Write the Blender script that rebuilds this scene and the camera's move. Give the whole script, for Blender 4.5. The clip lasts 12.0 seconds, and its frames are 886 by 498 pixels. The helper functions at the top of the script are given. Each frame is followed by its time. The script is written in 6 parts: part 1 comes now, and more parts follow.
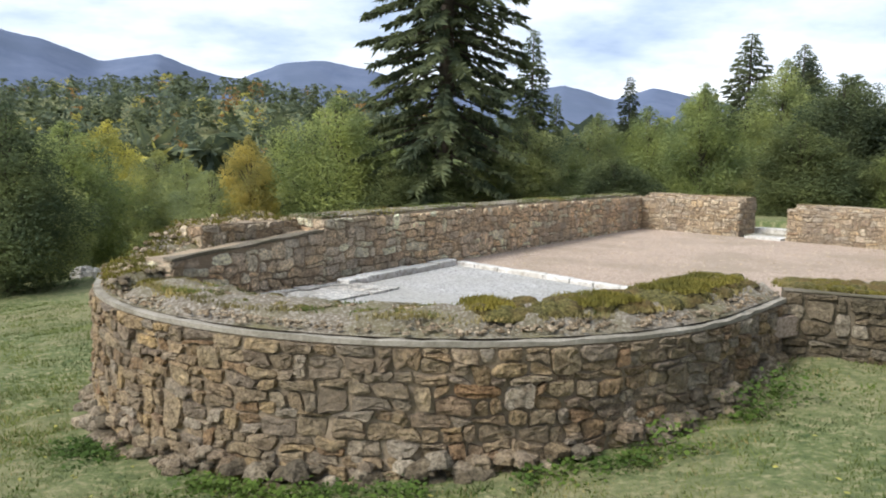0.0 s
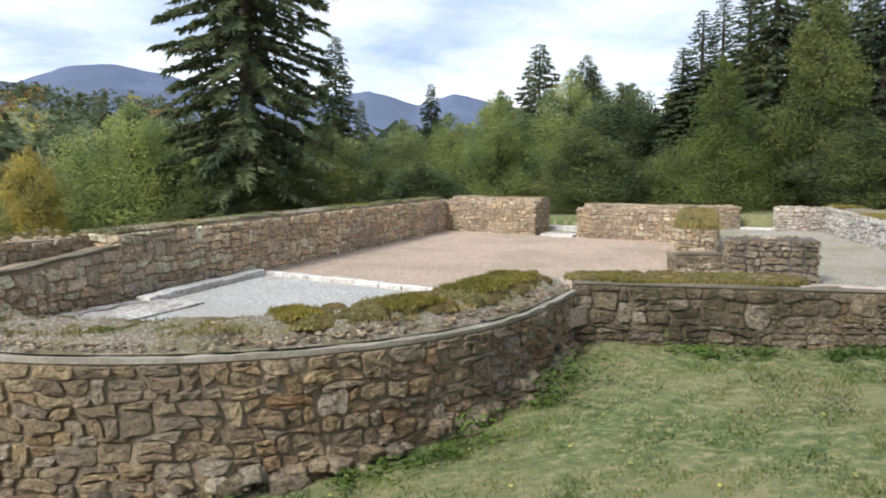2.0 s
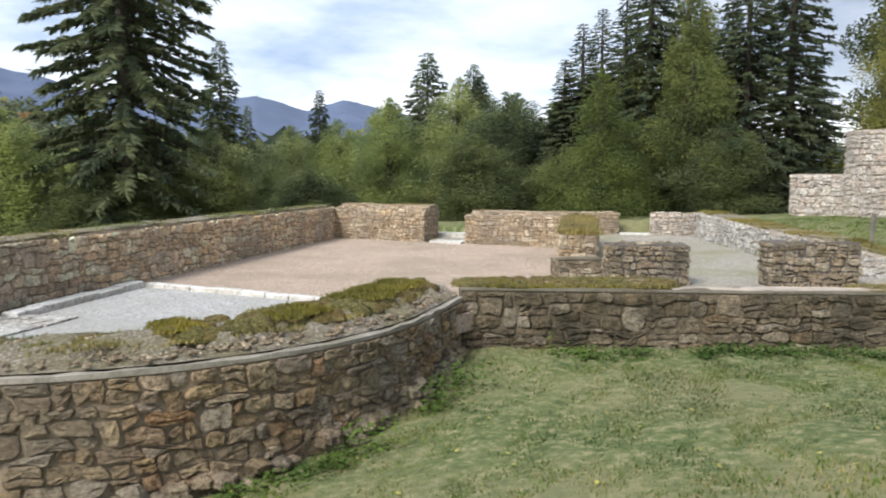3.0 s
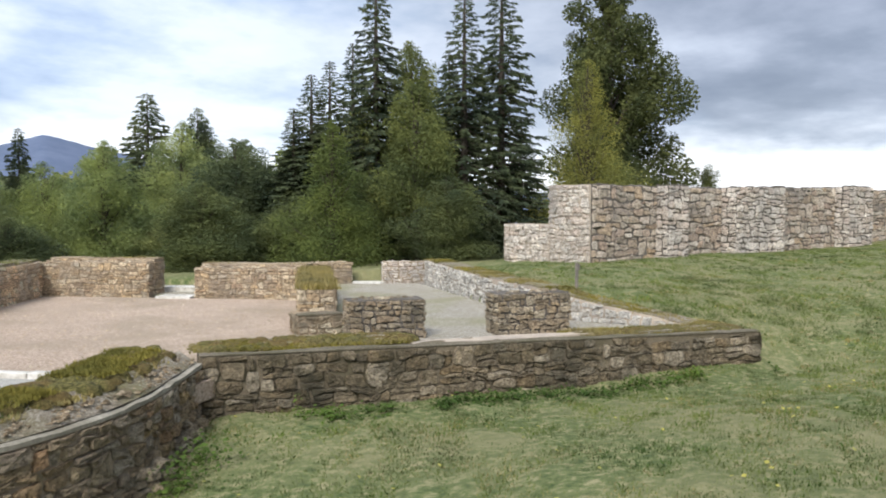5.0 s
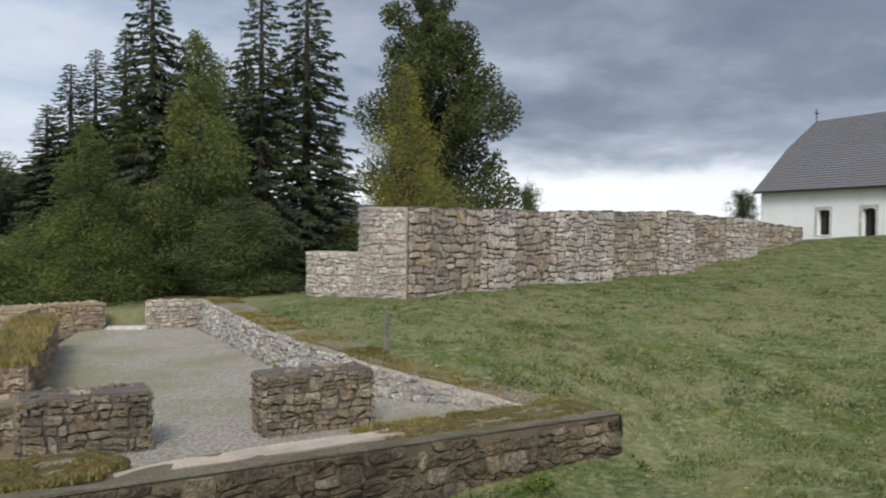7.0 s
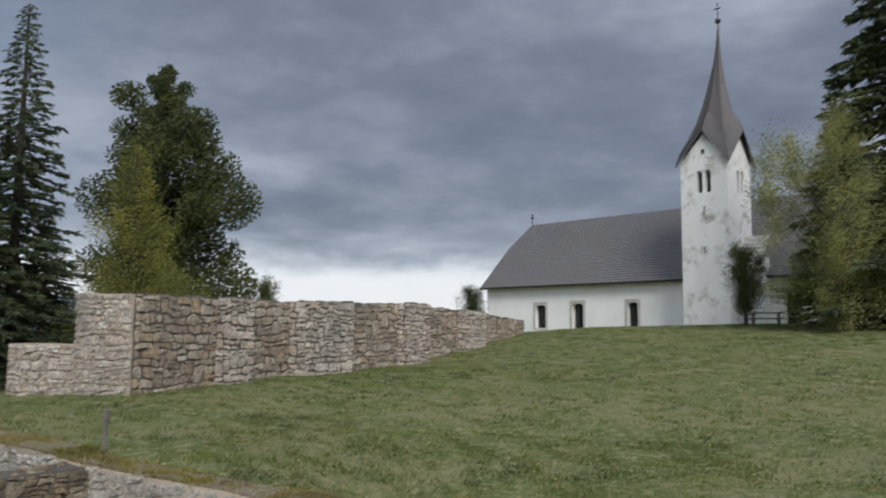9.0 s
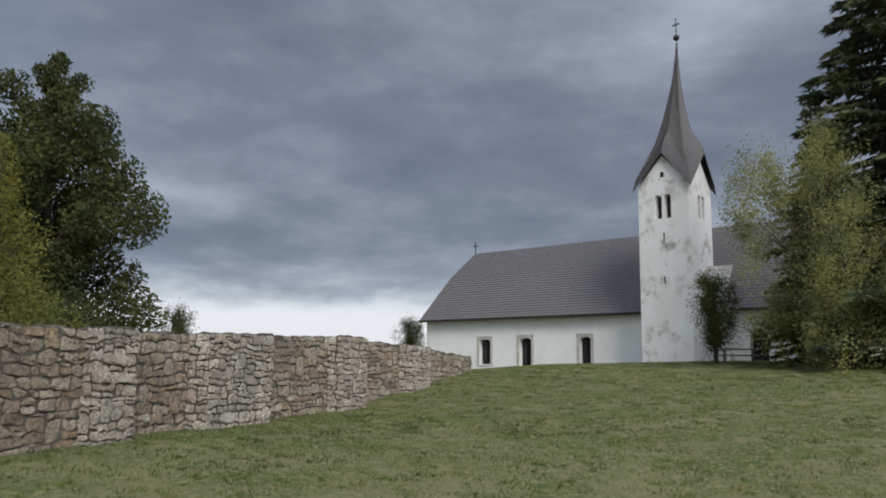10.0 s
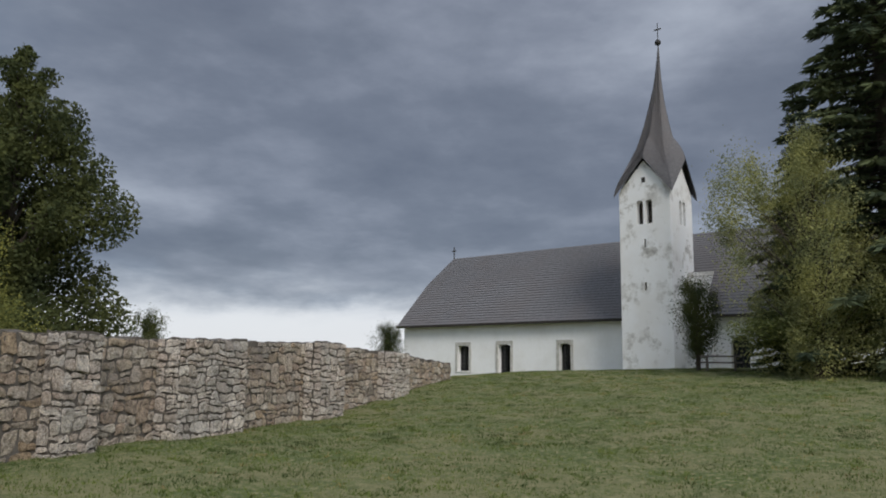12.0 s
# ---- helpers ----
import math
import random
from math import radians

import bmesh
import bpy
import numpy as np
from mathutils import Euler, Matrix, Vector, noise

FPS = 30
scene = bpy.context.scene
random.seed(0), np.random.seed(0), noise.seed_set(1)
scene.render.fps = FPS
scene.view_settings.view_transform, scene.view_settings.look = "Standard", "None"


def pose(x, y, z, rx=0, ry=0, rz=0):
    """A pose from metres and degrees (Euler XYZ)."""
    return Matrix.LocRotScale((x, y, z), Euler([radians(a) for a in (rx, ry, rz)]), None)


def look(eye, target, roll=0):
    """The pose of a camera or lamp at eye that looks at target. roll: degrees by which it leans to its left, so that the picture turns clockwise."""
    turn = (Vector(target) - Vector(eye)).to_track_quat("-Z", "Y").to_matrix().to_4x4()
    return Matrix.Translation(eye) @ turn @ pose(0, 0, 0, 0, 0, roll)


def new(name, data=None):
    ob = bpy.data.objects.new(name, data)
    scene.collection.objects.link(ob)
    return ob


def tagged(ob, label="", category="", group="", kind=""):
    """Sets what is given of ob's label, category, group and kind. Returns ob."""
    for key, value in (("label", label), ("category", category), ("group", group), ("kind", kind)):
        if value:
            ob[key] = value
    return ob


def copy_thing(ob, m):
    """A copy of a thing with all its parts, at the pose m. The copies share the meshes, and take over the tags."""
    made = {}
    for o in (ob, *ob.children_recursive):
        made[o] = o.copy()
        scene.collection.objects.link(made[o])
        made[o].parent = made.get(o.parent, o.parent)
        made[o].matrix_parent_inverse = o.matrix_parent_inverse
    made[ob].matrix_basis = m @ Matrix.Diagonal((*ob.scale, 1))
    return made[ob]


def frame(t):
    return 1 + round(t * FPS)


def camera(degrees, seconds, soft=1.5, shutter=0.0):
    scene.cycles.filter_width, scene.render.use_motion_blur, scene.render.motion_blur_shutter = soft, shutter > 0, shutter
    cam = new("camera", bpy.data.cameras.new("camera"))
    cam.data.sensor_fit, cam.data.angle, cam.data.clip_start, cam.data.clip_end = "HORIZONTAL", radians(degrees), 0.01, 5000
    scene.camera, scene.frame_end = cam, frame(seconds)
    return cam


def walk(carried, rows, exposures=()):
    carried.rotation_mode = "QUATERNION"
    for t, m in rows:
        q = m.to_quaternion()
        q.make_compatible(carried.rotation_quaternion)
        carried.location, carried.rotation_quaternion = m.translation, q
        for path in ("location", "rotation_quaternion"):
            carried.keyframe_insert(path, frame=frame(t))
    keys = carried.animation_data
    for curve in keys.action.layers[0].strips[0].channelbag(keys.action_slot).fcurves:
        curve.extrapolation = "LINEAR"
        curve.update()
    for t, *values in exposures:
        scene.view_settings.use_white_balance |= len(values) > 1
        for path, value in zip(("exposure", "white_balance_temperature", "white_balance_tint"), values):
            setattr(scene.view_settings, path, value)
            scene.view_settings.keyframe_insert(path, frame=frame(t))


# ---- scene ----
# The place: ruined walls of an early church on a hillside, a long rubble wall, a white church on the brow, woods and mountains.


# ---- camera ----
def aim(x, y, z, yaw, pitch, roll):
    """A camera pose: yaw to the right of +y, pitch up, roll anticlockwise in the picture."""
    a, p = radians(yaw), radians(pitch)
    eye = Vector((x, y, z))
    return look(eye, eye + Vector((math.sin(a) * math.cos(p), math.cos(a) * math.cos(p), math.sin(p))), -roll)


cam = camera(58.5, 12.0, soft=1.9, shutter=0.35)
walk(cam, [
    (0.0, aim(-0.74, -3.03, 2.64, 0.24, -6.32, -1.15)),
    (0.5, aim(-0.72, -3.03, 2.63, 2.66, -6.60, -1.00)),
    (1.0, aim(-0.73, -3.07, 2.65, 6.64, -7.02, -0.72)),
    (1.5, aim(-0.71, -3.16, 2.67, 10.91, -5.96, -0.17)),
    (2.0, aim(-0.70, -3.17, 2.67, 13.87, -5.79, -0.01)),
    (2.5, aim(-0.68, -3.22, 2.68, 18.12, -5.67, -0.09)),
    (3.0, aim(-0.66, -3.24, 2.70, 21.73, -5.32, -0.10)),
    (5.0, aim(-0.85, -3.13, 2.95, 41.36, -2.26, -0.08)),
    (5.5, aim(1.21, -1.55, 3.19, 43.51, -3.13, -0.19)),
    (6.0, aim(1.24, -1.58, 3.20, 46.92, -2.14, -0.39)),
    (6.5, aim(2.19, -0.88, 3.34, 50.13, -1.91, -0.52)),
    (7.0, aim(2.48, -0.68, 3.38, 54.18, -1.32, -0.64)),
    (9.0, aim(2.64, -0.51, 3.19, 72.91, 5.83, -0.5)),
    (9.5, aim(2.80, -0.28, 3.10, 77.36, 7.97, -0.3)),
    (9.65, aim(2.85, -0.26, 3.10, 77.9, 8.1, -0.35)),
    (10.0, aim(7.25, 1.17, 3.33, 77.74, 8.33, -0.6)),
    (10.5, aim(7.89, 1.38, 3.35, 78.96, 7.73, -0.7)),
    (11.0, aim(7.94, 1.47, 3.35, 80.34, 8.66, -0.75)),
    (11.5, aim(7.96, 1.45, 3.32, 79.72, 8.81, -0.8)),
    (12.0, aim(7.97, 1.49, 3.36, 79.48, 8.78, -0.7)),
], exposures=((0.0, 0.80, 6320, 10), (3.0, 0.78, 6320, 10), (5.5, 0.65, 6320, 10), (7.0, 0.15, 6320, 10), (9.0, -0.1, 6320, 10), (12.0, -0.25, 6320, 10)))


# ---- sky and sun ----
def make_world():
    w = bpy.data.worlds.new("sky")
    scene.world = w
    w.use_nodes = True
    nt = w.node_tree
    nt.nodes.clear()
    N = lambda kind: nt.nodes.new(kind)
    out, bg = N("ShaderNodeOutputWorld"), N("ShaderNodeBackground")
    sky = N("ShaderNodeTexSky")
    sky.sky_type = "NISHITA"
    sky.sun_disc = False
    sky.sun_elevation, sky.sun_rotation = radians(42), radians(-122)
    tc, sep = N("ShaderNodeTexCoord"), N("ShaderNodeSeparateXYZ")
    nt.links.new(tc.outputs["Generated"], sep.inputs[0])

    def mth(op, a, b=None):
        n = N("ShaderNodeMath")
        n.operation = op
        for i, v in enumerate((a, b)):
            if v is None:
                continue
            if isinstance(v, (int, float)):
                n.inputs[i].default_value = v
            else:
                nt.links.new(v, n.inputs[i])
        return n.outputs[0]

    up = mth("MAXIMUM", sep.outputs[2], 0.0)
    den = mth("ADD", up, 0.16)
    comb = N("ShaderNodeCombineXYZ")
    nt.links.new(mth("DIVIDE", sep.outputs[0], den), comb.inputs[0])
    nt.links.new(mth("DIVIDE", sep.outputs[1], den), comb.inputs[1])
    no = N("ShaderNodeTexNoise")
    no.inputs["Scale"].default_value, no.inputs["Detail"].default_value, no.inputs["Roughness"].default_value = 1.0, 9, 0.56
    nt.links.new(comb.outputs[0], no.inputs["Vector"])
    rag = N("ShaderNodeTexNoise")
    rag.inputs["Scale"].default_value, rag.inputs["Detail"].default_value, rag.inputs["Roughness"].default_value = 5.5, 7, 0.55
    squash = N("ShaderNodeVectorMath")
    squash.operation = "MULTIPLY"
    squash.inputs[1].default_value = (1.0, 1.0, 2.6)
    nt.links.new(tc.outputs["Generated"], squash.inputs[0])
    nt.links.new(squash.outputs[0], rag.inputs["Vector"])
    puff = mth("ADD", mth("MULTIPLY", no.outputs["Fac"], 0.72), mth("MULTIPLY", rag.outputs["Fac"], 0.28))
    # heavier, darker cloud towards the east and overhead there
    dot = N("ShaderNodeVectorMath")
    dot.operation = "DOT_PRODUCT"
    dot.inputs[1].default_value = (0.91, -0.14, 0.38)
    nt.links.new(tc.outputs["Generated"], dot.inputs[0])
    heavy = N("ShaderNodeMapRange")
    heavy.interpolation_type = "SMOOTHSTEP"
    heavy.inputs["From Min"].default_value, heavy.inputs["From Max"].default_value = 0.32, 0.82
    nt.links.new(dot.outputs["Value"], heavy.inputs["Value"])
    edge = mth("ADD", up, mth("MULTIPLY", mth("SUBTRACT", rag.outputs["Fac"], 0.5), 0.16))
    low = N("ShaderNodeMapRange")
    low.interpolation_type = "SMOOTHSTEP"
    low.inputs["From Min"].default_value, low.inputs["From Max"].default_value = 0.06, 0.13
    nt.links.new(edge, low.inputs["Value"])
    h = mth("MULTIPLY", heavy.outputs[0], low.outputs[0])
    ramp_light, ramp_dark = N("ShaderNodeValToRGB"), N("ShaderNodeValToRGB")
    for ramp, stops in ((ramp_light, ((0.36, (0.27, 0.345, 0.49)), (0.45, (0.42, 0.50, 0.63)), (0.54, (0.63, 0.68, 0.76)), (0.72, (0.73, 0.76, 0.80)))),
                        (ramp_dark, ((0.36, (0.155, 0.178, 0.232)), (0.47, (0.215, 0.242, 0.302)), (0.55, (0.30, 0.33, 0.40)), (0.68, (0.50, 0.54, 0.62))))):
        el = ramp.color_ramp.elements
        while len(el) < len(stops):
            el.new(0.5)
        for e, (p, c) in zip(el, stops):
            e.position, e.color = p, (*c, 1)
        nt.links.new(puff, ramp.inputs[0])
    mix = N("ShaderNodeMix")
    mix.data_type = "RGBA"
    pale = N("ShaderNodeMapRange")
    pale.interpolation_type = "SMOOTHSTEP"
    pale.inputs["From Min"].default_value, pale.inputs["From Max"].default_value = 0.045, 0.125
    pale.inputs["To Min"].default_value, pale.inputs["To Max"].default_value = 0.95, 0.0
    nt.links.new(edge, pale.inputs["Value"])
    bright = N("ShaderNodeMix")
    bright.data_type = "RGBA"
    bright.inputs[7].default_value = (1.0, 1.01, 1.03, 1)
    nt.links.new(pale.outputs[0], bright.inputs[0])
    nt.links.new(ramp_light.outputs[0], bright.inputs[6])
    nt.links.new(h, mix.inputs[0])
    nt.links.new(bright.outputs[2], mix.inputs[6])
    nt.links.new(ramp_dark.outputs[0], mix.inputs[7])
    sc = N("ShaderNodeMix")
    sc.data_type = "RGBA"
    sc.blend_type = "MULTIPLY"
    sc.inputs[0].default_value = 1.0
    sc.inputs[7].default_value = (0.08, 0.08, 0.08, 1)
    nt.links.new(sky.outputs[0], sc.inputs[6])
    add = N("ShaderNodeMix")
    add.data_type = "RGBA"
    add.inputs[0].default_value = 0.88
    nt.links.new(sc.outputs[2], add.inputs[6])
    nt.links.new(mix.outputs[2], add.inputs[7])
    nt.links.new(add.outputs[2], bg.inputs[0])
    # an overcast sky grows brighter towards the zenith
    zen = N("ShaderNodeMapRange")
    zen.interpolation_type = "SMOOTHSTEP"
    zen.inputs["From Min"].default_value, zen.inputs["From Max"].default_value = 0.4, 1.0
    zen.inputs["To Min"].default_value, zen.inputs["To Max"].default_value = 1.0, 1.6
    nt.links.new(up, zen.inputs["Value"])
    nt.links.new(zen.outputs[0], bg.inputs[1])
    nt.links.new(bg.outputs[0], out.inputs[0])


make_world()
sun = new("sun", bpy.data.lights.new("sun", "SUN"))
sun.data.energy, sun.data.angle, sun.data.color = 2.9, radians(22), (1.0, 0.96, 0.9)
sun.matrix_world = look((-50, -26, 58), (5, 8, 0))


# ---- materials ----
def nodes(name):
    m = bpy.data.materials.new(name)
    m.use_nodes = True
    nt = m.node_tree
    return m, nt, nt.nodes["Principled BSDF"]


def ramp_node(nt, stops, source):
    r = nt.nodes.new("ShaderNodeValToRGB")
    el = r.color_ramp.elements
    while len(el) < len(stops):
        el.new(0.5)
    for e, (p, c) in zip(el, stops):
        e.position, e.color = p, (*c, 1)
    nt.links.new(source, r.inputs[0])
    return r.outputs[0]


def noise_node(nt, scale, detail=4, rough=0.55, vector=None):
    n = nt.nodes.new("ShaderNodeTexNoise")
    n.inputs["Scale"].default_value, n.inputs["Detail"].default_value, n.inputs["Roughness"].default_value = scale, detail, rough
    if vector is None:
        g = nt.nodes.new("ShaderNodeNewGeometry")
        vector = g.outputs["Position"]
    nt.links.new(vector, n.inputs["Vector"])
    return n.outputs["Fac"]


def mix_node(nt, fac, a, b, mode="MIX"):
    m = nt.nodes.new("ShaderNodeMix")
    m.data_type, m.blend_type = "RGBA", mode
    for i, v in ((0, fac), (6, a), (7, b)):
        if isinstance(v, (int, float)):
            m.inputs[i].default_value = v
        elif isinstance(v, tuple):
            m.inputs[i].default_value = (*v, 1)
        else:
            nt.links.new(v, m.inputs[i])
    return m.outputs[2]


def bump_node(nt, bsdf, height, strength=0.5, distance=0.02):
    b = nt.nodes.new("ShaderNodeBump")
    b.inputs["Strength"].default_value, b.inputs["Distance"].default_value = strength, distance
    nt.links.new(height, b.inputs["Height"])
    nt.links.new(b.outputs[0], bsdf.inputs["Normal"])


def spread(colors):
    n = len(colors)
    return [(i / max(1, n - 1), c) for i, c in enumerate(colors)]


def stone_material(name, colors, stain, joined=False, patch=0.7, cover=0.6):
    m, nt, b = nodes(name)
    if joined:
        rnd = nt.nodes.new("ShaderNodeNewGeometry").outputs["Random Per Island"]
    else:
        rnd = nt.nodes.new("ShaderNodeObjectInfo").outputs["Random"]
    base = ramp_node(nt, spread(colors), rnd)
    grain = noise_node(nt, 30, 6, 0.75)
    spots = ramp_node(nt, [(0.33, (0.34, 0.31, 0.28)), (0.48, (0.92, 0.91, 0.9)), (0.66, (1.6, 1.58, 1.52))], grain)
    mid = ramp_node(nt, [(0.32, (0.52, 0.48, 0.43)), (0.5, (1, 1, 1)), (0.68, (1.3, 1.27, 1.2))], noise_node(nt, 9, 5, 0.65))
    col = mix_node(nt, 1.0, mix_node(nt, 1.0, base, spots, "MULTIPLY"), mid, "MULTIPLY")
    big = ramp_node(nt, [(0.46, (0, 0, 0)), (0.66, (1, 1, 1))], noise_node(nt, patch, 4, 0.6))
    f = nt.nodes.new("ShaderNodeMath")
    f.operation = "MULTIPLY"
    f.inputs[1].default_value = cover
    nt.links.new(big, f.inputs[0])
    col = mix_node(nt, f.outputs[0], col, stain)
    nt.links.new(col, b.inputs["Base Color"])
    b.inputs["Roughness"].default_value = 0.92
    b.inputs["Specular IOR Level"].default_value = 0.25
    bump_node(nt, b, noise_node(nt, 20, 8, 0.8), 1.0, 0.07)
    return m


def ground_like(name, stops, scale, stain, stain_scale, bump=0.5, dist=0.02, rough=0.95):
    m, nt, b = nodes(name)
    a = ramp_node(nt, stops, noise_node(nt, scale, 6, 0.7))
    big = ramp_node(nt, [(0.42, (0, 0, 0)), (0.62, (1, 1, 1))], noise_node(nt, stain_scale, 4, 0.6))
    f = nt.nodes.new("ShaderNodeMath")
    f.operation = "MULTIPLY"
    f.inputs[1].default_value = 0.65
    nt.links.new(big, f.inputs[0])
    col = mix_node(nt, f.outputs[0], a, stain)
    nt.links.new(col, b.inputs["Base Color"])
    b.inputs["Roughness"].default_value = rough
    b.inputs["Specular IOR Level"].default_value = 0.2
    bump_node(nt, b, noise_node(nt, scale * 1.7, 5, 0.7), bump, dist)
    return m


def leaf_material(name, colors, sheen=0.25):
    """Leaves: a colour by leaf and by tree, with light coming through."""
    m, nt, b = nodes(name)
    leaf = nt.nodes.new("ShaderNodeNewGeometry").outputs["Random Per Island"]
    tree = nt.nodes.new("ShaderNodeObjectInfo").outputs["Random"]
    col = ramp_node(nt, spread(colors), tree)
    lights = ramp_node(nt, [(0.0, (0.85, 0.87, 0.82)), (0.6, (1, 1, 1)), (1.0, (1.15, 1.12, 1.03))], leaf)
    col = mix_node(nt, 1.0, col, lights, "MULTIPLY")
    patch = ramp_node(nt, [(0.36, (0.62, 0.66, 0.72)), (0.64, (1.35, 1.25, 1.0))], noise_node(nt, 0.8, 4, 0.6))
    col = mix_node(nt, 1.0, col, patch, "MULTIPLY")
    nt.links.new(col, b.inputs["Base Color"])
    b.inputs["Roughness"].default_value = 0.85
    b.inputs["Specular IOR Level"].default_value = 0.06
    tr = nt.nodes.new("ShaderNodeBsdfTranslucent")
    nt.links.new(col, tr.inputs["Color"])
    mx = nt.nodes.new("ShaderNodeMixShader")
    mx.inputs[0].default_value = sheen
    nt.links.new(b.outputs[0], mx.inputs[1])
    nt.links.new(tr.outputs[0], mx.inputs[2])
    nt.links.new(mx.outputs[0], nt.nodes["Material Output"].inputs["Surface"])
    return m


APSE_TONES = [(0.258, 0.164, 0.086), (0.374, 0.278, 0.162), (0.274, 0.213, 0.144), (0.415, 0.32, 0.195), (0.315, 0.193, 0.1), (0.315, 0.267, 0.202), (0.457, 0.327, 0.165), (0.224, 0.171, 0.121), (0.448, 0.384, 0.297), (0.35, 0.258, 0.157), (0.389, 0.303, 0.195)]
NAVE_TONES = [(0.443, 0.34, 0.222), (0.548, 0.449, 0.315), (0.375, 0.266, 0.171), (0.635, 0.537, 0.393), (0.451, 0.386, 0.295), (0.347, 0.261, 0.171), (0.548, 0.414, 0.256), (0.49, 0.404, 0.308)]
# nave tones scaled up; the side wall's light is put into the colour
LIT_NAVE_TONES = [(0.722, 0.547, 0.354), (0.893, 0.725, 0.503), (0.612, 0.429, 0.272), (0.9, 0.865, 0.626), (0.737, 0.62, 0.468), (0.564, 0.421, 0.272), (0.893, 0.665, 0.408), (0.8, 0.651, 0.489)]
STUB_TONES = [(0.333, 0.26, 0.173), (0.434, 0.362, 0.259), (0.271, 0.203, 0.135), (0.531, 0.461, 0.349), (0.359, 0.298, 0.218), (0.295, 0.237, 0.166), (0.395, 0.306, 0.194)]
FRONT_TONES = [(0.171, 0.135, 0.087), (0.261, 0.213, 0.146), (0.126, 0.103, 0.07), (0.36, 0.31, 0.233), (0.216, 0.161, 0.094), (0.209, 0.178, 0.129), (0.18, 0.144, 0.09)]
LONG_TONES = [(0.33, 0.264, 0.206), (0.469, 0.41, 0.34), (0.382, 0.293, 0.23), (0.286, 0.243, 0.198), (0.555, 0.503, 0.436), (0.365, 0.277, 0.187), (0.433, 0.376, 0.317), (0.503, 0.434, 0.365)]
PALE_TONES = [(0.48, 0.418, 0.361), (0.641, 0.59, 0.529), (0.504, 0.422, 0.361), (0.495, 0.454, 0.41), (0.699, 0.647, 0.586)]
WHITE_TONES = [(0.54, 0.52, 0.48), (0.64, 0.625, 0.59), (0.47, 0.45, 0.41), (0.70, 0.685, 0.65), (0.58, 0.54, 0.48)]
LITTER_TONES = [(0.175, 0.125, 0.073), (0.395, 0.311, 0.207), (0.639, 0.529, 0.389), (0.255, 0.186, 0.112), (0.488, 0.384, 0.259), (0.139, 0.104, 0.065)]
STONE, JOINED = {}, {}
for key, tones, stain in (("side", LIT_NAVE_TONES, (0.32, 0.275, 0.22)), ("stub", STUB_TONES, (0.13, 0.115, 0.085)), ("pale", PALE_TONES, (0.30, 0.28, 0.255)),
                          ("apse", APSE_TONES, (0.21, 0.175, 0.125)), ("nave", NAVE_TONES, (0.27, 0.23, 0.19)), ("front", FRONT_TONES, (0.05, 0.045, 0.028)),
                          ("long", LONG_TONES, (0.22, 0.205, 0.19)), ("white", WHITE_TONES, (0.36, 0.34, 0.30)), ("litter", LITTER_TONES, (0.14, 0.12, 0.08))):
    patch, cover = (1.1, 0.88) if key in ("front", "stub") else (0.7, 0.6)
    STONE[key] = stone_material("stone_" + key, tones, stain, False, patch, cover)
    JOINED[key] = stone_material("rubble_" + key, tones, stain, True, patch, cover)
MORTAR_GREY = ground_like("mortar_grey", [(0.3, (0.09, 0.078, 0.066)), (0.7, (0.17, 0.15, 0.13))], 30, (0.09, 0.078, 0.066), 1.2, 0.6, 0.02)
MORTAR = ground_like("mortar", [(0.3, (0.22, 0.168, 0.112)), (0.7, (0.38, 0.30, 0.205))], 34, (0.16, 0.125, 0.085), 1.2, 0.6, 0.02)
MORTAR_DARK = ground_like("mortar_dark", [(0.3, (0.10, 0.08, 0.053)), (0.7, (0.19, 0.155, 0.108))], 30, (0.07, 0.062, 0.035), 1.0, 0.6, 0.02)
MORTAR_PALE = ground_like("mortar_pale", [(0.3, (0.36, 0.29, 0.22)), (0.7, (0.50, 0.43, 0.35))], 30, (0.24, 0.21, 0.18), 1.2, 0.6, 0.02)
COPING = ground_like("coping_cement", [(0.3, (0.07, 0.06, 0.042)), (0.7, (0.20, 0.17, 0.125))], 26, (0.07, 0.065, 0.035), 2.2, 0.5, 0.01)
RIM_CEMENT = ground_like("rim_cement", [(0.3, (0.20, 0.175, 0.135)), (0.7, (0.36, 0.33, 0.27))], 24, (0.13, 0.115, 0.08), 2.4, 0.5, 0.01)
KERB = ground_like("pale_kerb", [(0.34, (0.24, 0.215, 0.175)), (0.47, (0.52, 0.50, 0.46)), (0.66, (0.72, 0.70, 0.66))], 9, (0.40, 0.37, 0.31), 1.5, 0.5, 0.01)
SOIL = ground_like("mossy_soil", [(0.3, (0.11, 0.09, 0.062)), (0.5, (0.22, 0.185, 0.135)), (0.66, (0.46, 0.42, 0.36))], 26, (0.15, 0.135, 0.05), 1.1, 0.9, 0.04)
TAN_GRAVEL = ground_like("tan_gravel", [(0.36, (0.25, 0.19, 0.14)), (0.5, (0.47, 0.36, 0.275)), (0.66, (0.66, 0.53, 0.43))], 24, (0.33, 0.265, 0.19), 0.6, 1.0, 0.04)
WHITE_GRAVEL = ground_like("white_gravel", [(0.36, (0.22, 0.205, 0.18)), (0.5, (0.47, 0.455, 0.425)), (0.66, (0.72, 0.705, 0.675))], 26, (0.40, 0.38, 0.33), 0.9, 1.0, 0.04)
GREY_GRAVEL = ground_like("grey_gravel", [(0.36, (0.18, 0.155, 0.12)), (0.5, (0.36, 0.325, 0.265)), (0.66, (0.56, 0.52, 0.45))], 24, (0.25, 0.24, 0.13), 0.6, 1.0, 0.04)
